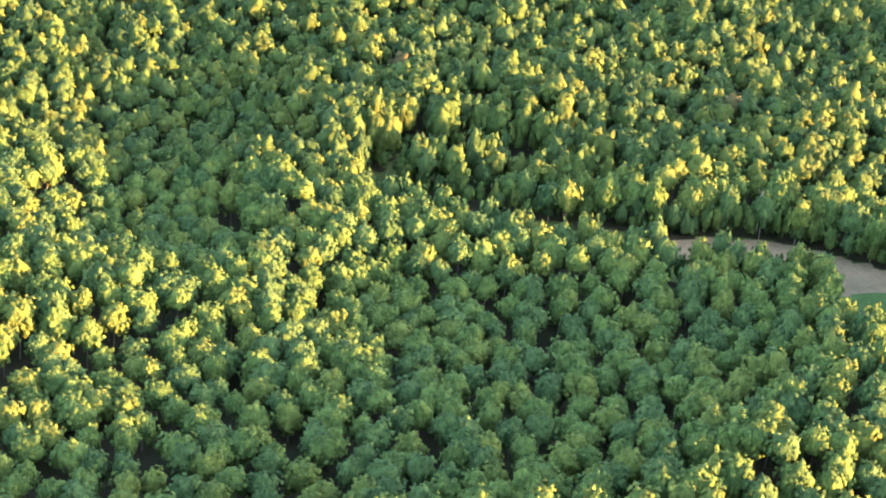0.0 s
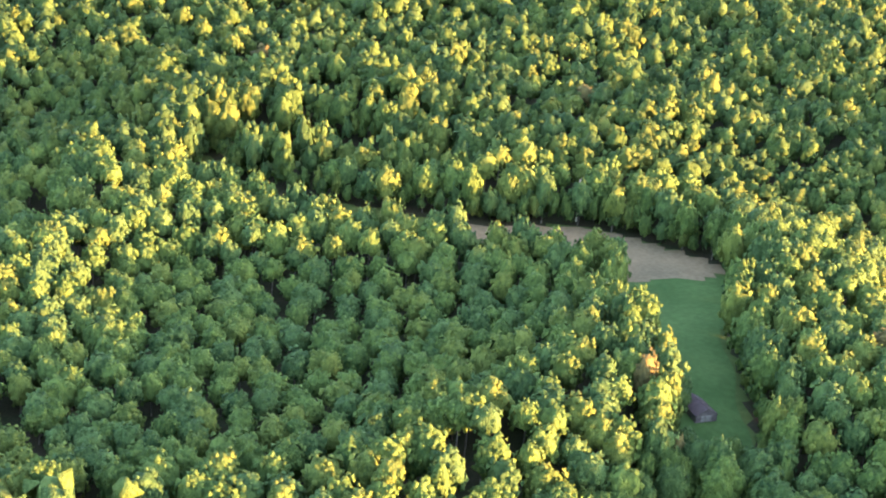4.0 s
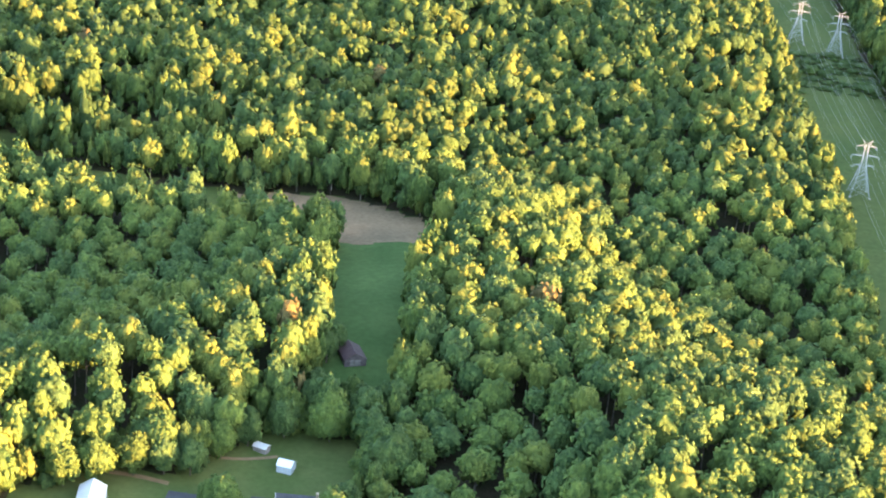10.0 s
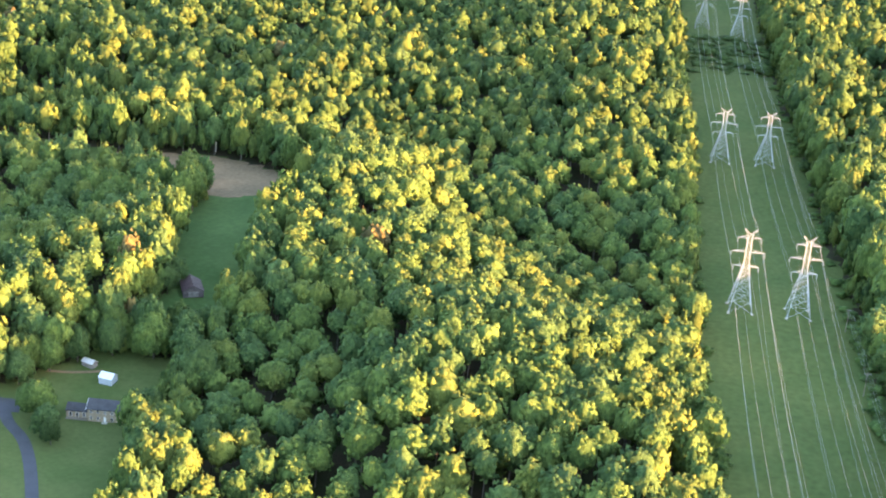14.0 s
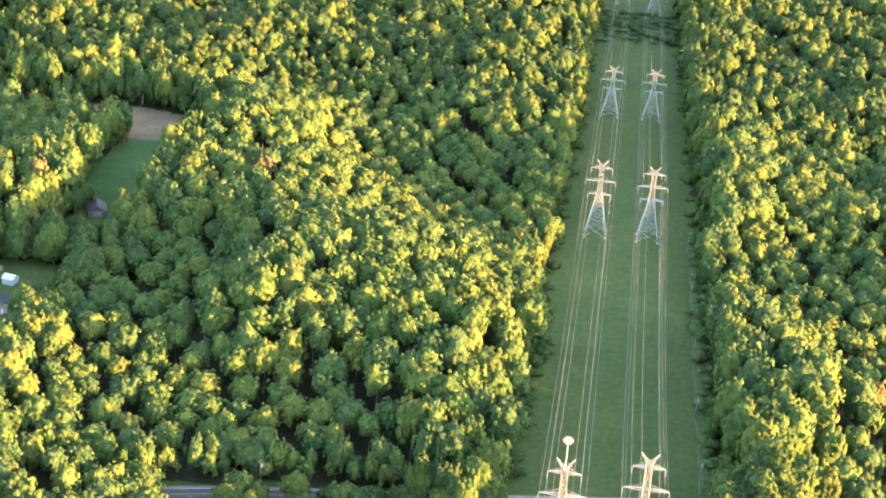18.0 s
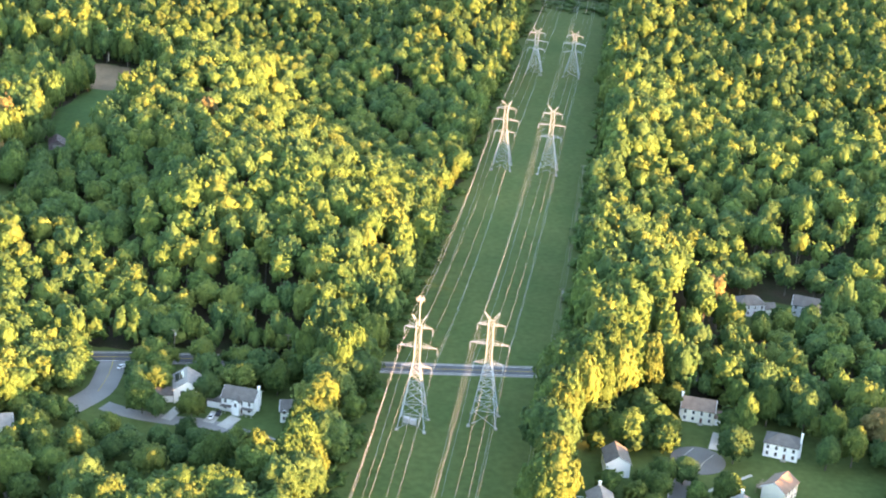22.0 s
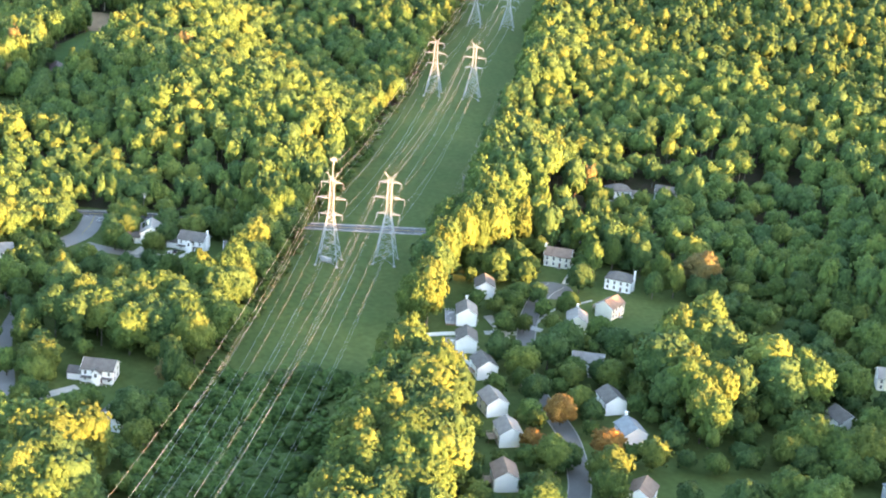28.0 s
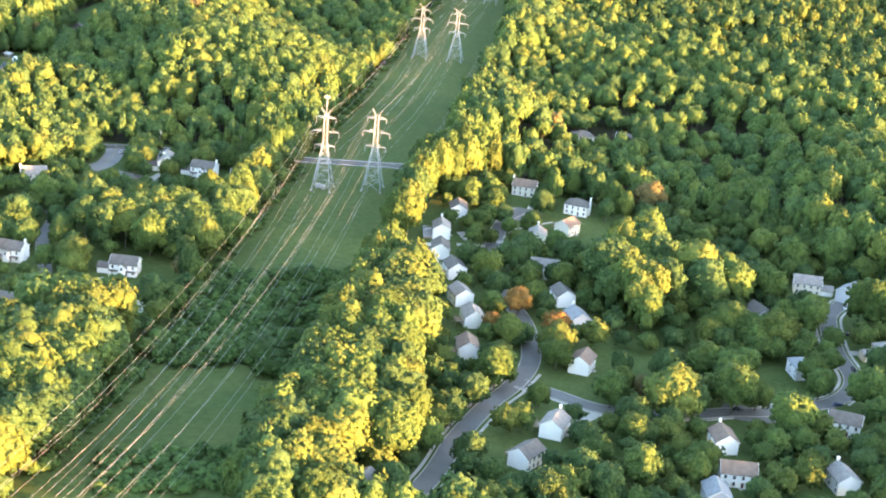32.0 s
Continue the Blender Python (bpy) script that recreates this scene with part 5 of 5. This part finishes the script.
house(154, -264, 78, 11.4, 9.0, 5.7, "white", "grey", chimney=1, deck=True, blank=True)
house(146, -293, 62, 11.4, 9.0, 5.7, "white", "charcoal", deck=True, blank=True)
house(254, -173, 108, 11.4, 9.0, 5.7, "grey", "blue", hip=True, blank=True)
house(219, -257, 106, 11.4, 9.0, 5.7, "white", "brown", chimney=1, blank=True)
house(224, -284, 4, 13.0, 9.6, 5.7, "white", "brown", deck=True)
house(216, -304, 100, 11.4, 9.0, 5.7, "grey", "blue", blank=True)
house(268, -226, -10, 13.0, 9.6, 5.7, "white", "charcoal", garage=-1, deck=True)
house(263, -277, 110, 11.4, 9.0, 5.7, "white", "grey", chimney=1, blank=True)
house(296, -142, 15, 16, 9.6, 5.7, "tan", "grey", garage=-1, hip=True)
house(238, -113, 120, 11.4, 9.0, 5.7, "white", "charcoal", blank=True)
house(263, -66, 0, 13.0, 9.6, 5.7, "cream", "grey", garage=1)
house(283, -72, 60, 11.4, 9.0, 5.7, "grey", "blue", blank=True)
house(92, -333, 75, 11.4, 9.0, 5.7, "white", "grey", blank=True)
house(134, 148, 20, 13.0, 9.6, 5.7, "grey", "charcoal", garage=1, hip=True)
house(162, 156, -10, 13.0, 9.6, 5.7, "grey", "charcoal")
house(-62, -148, 4, 13.0, 9.6, 5.7, "white", "charcoal", garage=-1, porch=True)
house(-67, -7, -5, 13.0, 9.6, 5.7, "white", "charcoal", garage=-1, chimney=1, porch=True)
house(-45, -9, 12, 11.4, 9.0, 4.6, "white", "charcoal", blank=True)
corner_house = house(-90, -3, 288, 13.0, 10.6, 5.7, "white", "grey", solar=True, blank=True)
part("garage_wall", gable_walls(6.4, 7.0, 2.9, 1.9).mesh("garage_wall", SIDING["white"]), corner_house, pose(2.2, -8.8, 0, 0, 0, 90))
part("garage_roof", gable_roof(6.4, 7.0, 2.9, 1.9, 0.35).mesh("garage_roof", SHINGLE["charcoal"]), corner_house, pose(2.2, -8.8, 0, 0, 0, 90))
house(-117, -152, -5, 13.0, 9.6, 5.7, "white", "charcoal", chimney=1, porch=True)
house(-94, -207, -5, 13.0, 9.6, 5.7, "white", "charcoal", chimney=1)
house(-72, -203, 30, 13.0, 9.6, 5.7, "white", "charcoal", chimney=-1)
house(-43, -183, 85, 11.4, 9.0, 5.7, "white", "charcoal", blank=True)
house(-148, -53, 25, 13.0, 9.6, 5.7, "cream", "grey", chimney=-1)


# ---- farm ----
house(-249.3, 152.5, 2, 13.5, 7.6, 5.3, "stone", "slate", 0, 1, label="old fieldstone farmhouse with a charcoal roof and white trim")
wing = new("house_wing")
wing.matrix_basis = pose(-260.6, 153.2, gz(-260.6, 153.2), 0, 0, 2)
tagged(wing, "lower stone kitchen wing beside the farmhouse", "house")
part("wall", gable_walls(8.6, 6, 2.9, 1.9).mesh("wall", SIDING["stone"]), wing)
part("roof", gable_roof(8.6, 6, 2.9, 1.9, 0.3).mesh("roof", SHINGLE["slate"]), wing)
for dx_ in (-2.6, 0, 2.6):
    window(wing, pose(dx_, -3.01, 0.8))
part("porch", Shape().box(-4.2, -4.8, -0.6, 4.2, -3.0, 0.25).mesh("porch", WOOD_GREY), wing)


METAL_WALL = mat("pale_blue_metal_siding", (0.50, 0.56, 0.64), 0.45, 0.2, var=0.06, scale=0.4, fine=3)
BARN_WALL = mat("dark_barn_boards", (0.15, 0.125, 0.125), 0.9, var=0.25, scale=0.6, fine=5, bump=0.4)
BOARD_WALL = mat("weathered_barn_boards", (0.26, 0.24, 0.23), 0.9, var=0.25, scale=0.6, fine=5, bump=0.4)


def outbuilding(name, x, y, rot, w, d, e, wall, roof, label, category, doors=True):
    root = new(name)
    root.matrix_basis = pose(x, y, gz(x, y), 0, 0, rot)
    tagged(root, label, category)
    rise = d / 2 * 0.6
    part("wall", gable_walls(w, d, e, rise).mesh("wall", wall), root)
    part("roof", gable_roof(w, d, e, rise, 0.25, 0.12).mesh("roof", roof), root)
    if doors:
        part("door", Shape().box(-w / 2 - 0.06, -d * 0.25, 0, -w / 2, d * 0.25, min(e - 0.2, 3.0)).mesh("door", BOARD_WALL), root)
    seams = Shape()
    for i in range(1, int(w / 1.2)):
        for b in (-1, 1):
            px = -w / 2 + i * 1.2
            seams.bar((px, b * 0.05, e + rise + 0.14), (px, b * (d / 2 + 0.2), e + 0.02), 0.03)
    part("roof_seams", seams.mesh("roof_seams", roof), root)
    return root


outbuilding("shed", -257.5, 178.5, -12, 5.6, 5.0, 2.9, METAL_WALL, SHINGLE["metal"], "small pale metal shed on the lawn behind the farmhouse", "shed")
outbuilding("shed", -268.5, 188.5, 158, 5.4, 3.4, 2.2, BOARD_WALL, SHINGLE["metal"], "small grey board shed beside the trees", "shed")
outbuilding("barn", -245.5, 259, 112, 12.5, 9.0, 2.7, BARN_WALL, SHINGLE["rust"], "weathered board barn with a dark maroon roof at the field's edge", "barn")
outbuilding("barn", -317.5, 139, 99, 13, 9, 4.6, METAL_WALL, SHINGLE["metal"], "large pale blue metal barn with a bright roof", "barn")
strip("driveway_1", [(-290.5, 156), (-288, 147), (-283, 139), (-274, 129), (-264.5, 111), (-252, 80)], 4.6, TARMAC, 0.30, "dark blue-grey asphalt driveway curving to the farmhouse", "driveway", 3.0)
strip("driveway_2", [(-295, 151.5), (-290, 151.5), (-283, 152)], 9.0, TARMAC, 0.28, "dark asphalt parking pad beside the farmhouse", "driveway", 3.0)
strip("path_1", [(-284, 180), (-275, 181.5), (-267, 184), (-262, 186)], 1.6, SOIL, 0.28, "worn bare-earth path across the lawn", "path", 2.0)
strip("path_2", [(-322, 160), (-308, 161), (-296, 160)], 2.2, SOIL, 0.28, "worn strip of bare earth along the lawn's edge", "path", 3.0)

# ---- neighbourhood streets ----
strip("road_2", EASTROAD, 8.2, ASPHALT, 0.10, "grey asphalt street winding between the houses", "road", 4.0)
strip("road_3", EASTROAD2, 8.0, ASPHALT, 0.085, "grey asphalt side street curving past the houses", "road", 4.0)
strip("road_4", WESTROAD, 11.0, PALE_ASPHALT, 0.085, "pale worn asphalt street leaving the main road", "road", 4.0)
strip("road_5", WESTROAD2, 7.0, PALE_ASPHALT, 0.07, "pale worn asphalt lane in front of the houses", "road", 4.0)
strip("road_6", WESTROAD3, 6.5, PALE_ASPHALT, 0.07, "pale worn asphalt lane between yard trees", "road", 4.0)

strip("road_7", [(219, -218), (234, -221), (249, -212)], 15.0, ASPHALT, 0.092, "grey asphalt turning place on the side street", "road", 4.0)
circle_ = [(110 + 10.5 * math.cos(a * math.pi / 16), -2 + 10.5 * math.sin(a * math.pi / 16)) for a in range(32)]
tagged(new("road_8", mesh_of("road_8", [(x, y, gz(x, y) + dz) for dz in (0.096, -0.3) for x, y in circle_],
                             [tuple(range(32))] + [(i, i + 32, (i + 1) % 32 + 32, (i + 1) % 32) for i in range(32)], [ASPHALT])),
       "dark asphalt turning circle at the end of the street", "road", kind="structure")


def offset(line, d):
    out = []
    for i, p in enumerate(line):
        a, b = Vector(line[max(i - 1, 0)]), Vector(line[min(i + 1, len(line) - 1)])
        t = (b - a).normalized()
        out.append((p[0] + t.y * d, p[1] - t.x * d))
    return out


for line_, d_ in ((EASTROAD[:6], -6.2), (EASTROAD[:6], 6.4), (EASTROAD2[:5], 5.4), (EASTROAD2[5:], -6.0), (EASTROAD2[7:], 6.0)):
    strip("pavement", offset(line_, d_), 1.3, CONCRETE, 0.12, "pale concrete footpath along the street", "footpath", 4.0)
for line_, d_ in ((EASTROAD, 4.2), (EASTROAD, -4.2), (EASTROAD2, 4.1), (EASTROAD2, -4.1)):
    strip("kerb", offset(line_, d_), 0.35, CONCRETE, 0.22, "pale concrete kerb along the street", "kerb", 4.0)
for d_ in (-0.12, 0.12):
    strip("road_marking", offset(ROADLINE, d_), 0.12, YELLOW_LINE, 0.125, "yellow centre line on the road", "road marking", 6.0)
for d_ in (-3.55, 3.55):
    strip("road_marking", offset(ROADLINE, d_), 0.11, PAINT_WHITE, 0.125, "white edge line on the road", "road marking", 6.0)
    strip("verge", offset(ROADLINE, d_ * 1.33), 1.2, GRAVEL, 0.06, "pale gravel shoulder along the road", "road shoulder", 6.0)
strip("road_marking", WESTROAD[:3], 0.2, YELLOW_LINE, 0.115, "faded yellow centre line on the side street", "road marking", 3.0)
for a_, b_, w_ in DRIVES:
    strip("driveway", [a_, ((a_[0] + b_[0]) / 2, (a_[1] + b_[1]) / 2), b_], w_, CONCRETE, 0.075, "pale concrete driveway of a house", "driveway", 3.0)
strip("path_4", [(105, -49), (109, -35), (113, -25), (122, -16), (130, -8)], 1.4, CONCRETE, 0.1, "pale concrete footpath curving across a front lawn", "path", 2.0)
strip("path_3", [(50, 40), (51, 0), (49, -60), (47, -110)], 2.2, SOIL, 0.05, "worn vehicle track along the corridor's edge", "path", 5.0)

for line_, w_ in (([(94, -57), (95, -67), (96.5, -78)], 1.6), ([(94.5, -71), (97, -71.5), (99.5, -72)], 5.0), ([(104, -48), (107, -49), (110, -50)], 4.0)):
    strip("pavement", line_, w_, CONCRETE, 0.13, "pale concrete slabs beside the street", "footpath", 2.0)


# ---- back gardens by the corridor ----
def fence(line, label):
    """White boarded panels between square posts that follow the lawn."""
    root = new("fence")
    x0, y0 = line[0]
    root.matrix_basis = pose(x0, y0, gz(x0, y0))
    tagged(root, label, "fence")
    for (ax, ay), (bx, by) in zip(line, line[1:]):
        n = max(1, round(math.hypot(bx - ax, by - ay) / 2.4))
        long = math.hypot(bx - ax, by - ay) / n
        a = math.degrees(math.atan2(by - ay, bx - ax))
        panel = Shape().box(0.06, -0.03, 0.1, long - 0.06, 0.03, 1.72).box(0.06, -0.05, 1.72, long - 0.06, 0.05, 1.8)
        for i in range(n):
            px, py = ax + (bx - ax) * i / n, ay + (by - ay) * i / n
            m = pose(px - x0, py - y0, gz(px, py) - gz(x0, y0), 0, 0, a)
            part("panel", panel.mesh("panel", PAINT_WHITE), root, m)
            part("post", FENCE_POST, root, m)


FENCE_POST = Shape().box(-0.06, -0.06, -0.4, 0.06, 0.06, 1.95).mesh("post", PAINT_WHITE)
fence([(56, -76.5), (59, -73.4), (62.5, -70.8), (66.5, -68.8), (71, -67.2), (75, -66), (75.6, -61)], "white boarded garden fence curving out from a house")
fence([(75, -66.3), (76, -76), (78, -84), (81, -93), (84.5, -97)], "white boarded garden fence running behind two houses")


def garden_deck(x, y, rot, w, d, label):
    """A low deck of boards with white railings."""
    root = new("garden_deck")
    root.matrix_basis = pose(x, y, gz(x, y), 0, 0, rot)
    tagged(root, label, "deck")
    for i in range(int(d / 0.6)):
        y0 = -d / 2 + i * d / int(d / 0.6)
        part("board", Shape().box(-w / 2, y0 + 0.02, 0.62, w / 2, y0 + d / int(d / 0.6) - 0.02, 0.7).mesh("board", PAINT_GREY), root)
    part("frame", Shape().box(-w / 2 + 0.1, -d / 2 + 0.1, -0.5, w / 2 - 0.1, d / 2 - 0.1, 0.61).mesh("frame", DECK_WOOD), root)
    for ax, ay, bx, by in ((-w / 2, -d / 2, -w / 2, d / 2), (-w / 2, d / 2, w / 2, d / 2), (-w / 2, -d / 2, w / 2, -d / 2)):
        rail = part("railing", Shape().bar((ax, ay, 1.66), (bx, by, 1.66), 0.07).bar((ax, ay, 0.85), (bx, by, 0.85), 0.05).mesh("railing", PAINT_WHITE), root)
        for i in range(int(math.hypot(bx - ax, by - ay) / 1.5) + 1):
            k = i * 1.5 / math.hypot(bx - ax, by - ay)
            part("post", Shape().bar((ax + (bx - ax) * k, ay + (by - ay) * k, 0.7), (ax + (bx - ax) * k, ay + (by - ay) * k, 1.7), 0.06).mesh("post", PAINT_WHITE), rail)


def garden_table(x, y, lift, label):
    root = new("garden_table")
    root.matrix_basis = pose(x, y, gz(x, y) + lift, 0, 0, 20)
    tagged(root, label, "table")
    part("tabletop", Shape().box(-0.95, -0.6, 0.70, 0.95, 0.6, 0.76).mesh("tabletop", PAINT_WHITE), root)
    for sx in (-0.85, 0.85):
        for sy in (-0.5, 0.5):
            part("leg", Shape().bar((sx, sy, 0), (sx * 0.95, sy * 0.95, 0.7), 0.04).mesh("leg", PAINT_WHITE), root)


def garden_chair(x, y, rot, lift, label):
    root = new("garden_chair")
    root.matrix_basis = pose(x, y, gz(x, y) + lift, 0, 0, rot)
    tagged(root, label, "chair", "garden chairs")
    part("seat", Shape().box(-0.3, -0.3, 0.40, 0.3, 0.3, 0.46).mesh("seat", PAINT_WHITE), root)
    part("backrest", Shape().box(-0.3, 0.26, 0.46, 0.3, 0.32, 1.0).mesh("backrest", PAINT_WHITE), root)
    for sx in (-0.26, 0.26):
        for sy in (-0.26, 0.26):
            part("leg", Shape().bar((sx, sy, 0), (sx, sy, 0.4), 0.03).mesh("leg", PAINT_WHITE), root)


garden_deck(67.8, -49.5, 10, 4.6, 15.0, "long grey garden deck with white railings behind a house")
garden_table(67.2, -46, 0.7, "white garden table standing on a deck")
garden_chair(68.4, -44.6, 150, 0.7, "white garden chair beside a table on a deck")
garden_chair(66.4, -47.6, 330, 0.7, "white garden chair beside a table on a deck")
garden_chair(68.3, -51.5, 80, 0.7, "white garden chair alone on a deck")
strip("patio", [(71, -69.5), (72.2, -78), (74.5, -88)], 4.6, GRAVEL, 0.12, "grey paved patio inside a garden fence", "patio", 2.0)
garden_table(72.2, -74, 0.12, "white garden table standing on a patio")
garden_chair(72.8, -76.2, 20, 0.12, "white garden chair beside a table on a patio")
garden_chair(73.4, -82.5, 120, 0.12, "white garden chair beside the garden fence")
fire_ = [(115 + 2.3 * math.cos(a * math.pi / 10), -34 + 1.9 * math.sin(a * math.pi / 10)) for a in range(20)]
tagged(new("mulch_bed", mesh_of("mulch_bed", [(x, y, gz(x, y) + dz) for dz in (0.14, -0.2) for x, y in fire_],
                                [tuple(range(20))] + [(i, i + 20, (i + 1) % 20 + 20, (i + 1) % 20) for i in range(20)], [MULCH])),
       "round bed of reddish bark mulch in a lawn", "garden bed", kind="structure")


# ---- cars ----
RUBBER = mat("tyre_rubber", (0.02, 0.02, 0.02), 0.9, var=0.1)
CAR_PAINT = {"white": mat("white_car_paint", (0.75, 0.75, 0.75), 0.25, 0.0, var=0.03), "black": mat("black_car_paint", (0.02, 0.02, 0.025), 0.2, 0.0, var=0.03),
             "silver": mat("silver_car_paint", (0.5, 0.5, 0.52), 0.3, 0.5, var=0.03), "blue": mat("dark_blue_car_paint", (0.03, 0.05, 0.12), 0.25, 0.0, var=0.03)}
LAMP_GLASS = mat("lamp_lens", (0.5, 0.1, 0.08), 0.2, var=0.05)


def loft(sections):
    """A body through cross-sections (x, half width, bottom, top), with chamfered shoulders."""
    s = Shape()
    vs, fs = [], []
    for x, w, z0, z1 in sections:
        c = min(0.14, (z1 - z0) / 3)
        vs += [(x, -w, z0), (x, w, z0), (x, w, z1 - c), (x, w - c, z1), (x, -w + c, z1), (x, -w, z1 - c)]
    for k in range(len(sections) - 1):
        fs += [(6 * k + i, 6 * k + (i + 1) % 6, 6 * k + 6 + (i + 1) % 6, 6 * k + 6 + i) for i in range(6)]
    n = 6 * (len(sections) - 1)
    return s.add(vs, fs + [(5, 4, 3, 2, 1, 0), tuple(n + i for i in range(6))])


CAR_BODY = loft([(-2.25, 0.70, 0.35, 0.75), (-2.1, 0.84, 0.25, 0.92), (-1.2, 0.90, 0.22, 0.97), (0.9, 0.90, 0.22, 0.95), (1.8, 0.86, 0.25, 0.84), (2.25, 0.72, 0.33, 0.66)])
CAR_CABIN = loft([(-1.75, 0.72, 0.9, 1.0), (-1.25, 0.70, 0.9, 1.42), (0.1, 0.70, 0.9, 1.47), (0.9, 0.72, 0.9, 0.98)])
CAR_TOP = Shape().box(-1.2, -0.60, 1.43, 0.1, 0.60, 1.49)
CABIN_MESH = CAR_CABIN.mesh("cabin", GLASS)
WHEEL = Shape().bar((0, -0.11, 0), (0, 0.11, 0), 0.33, 0.33, 14).mesh("wheel", RUBBER)
RIM = Shape().bar((0, -0.12, 0), (0, 0.12, 0), 0.20, 0.20, 10).mesh("rim", STEEL)
LIGHT_MESH = Shape().box(-0.03, -0.18, -0.07, 0.03, 0.18, 0.07).mesh("tail_lamp", LAMP_GLASS)
CAR_MESH = {k: (CAR_BODY.mesh("body", m), CAR_TOP.mesh("roof", m)) for k, m in CAR_PAINT.items()}


def car(x, y, rot, paint, lift=0.1):
    root = new("car")
    root.matrix_basis = pose(x, y, gz(x, y) + lift, 0, 0, rot)
    tagged(root, f"{paint.replace('blue', 'dark blue')} parked car standing on the paved surface", "car", "cars")
    part("body", CAR_MESH[paint][0], root)
    part("roof", CAR_MESH[paint][1], root)
    part("cabin", CABIN_MESH, root, None, "dark glazed cabin")
    for wx_ in (-1.35, 1.4):
        for wy_ in (-0.8, 0.8):
            w = part("wheel", WHEEL, root, pose(wx_, wy_, 0.33))
            part("rim", RIM, w)
    for wy_ in (-0.58, 0.58):
        part("tail_lamp", LIGHT_MESH, root, pose(-2.2, wy_, 0.68))


for spot_ in CARS:
    car(*spot_)
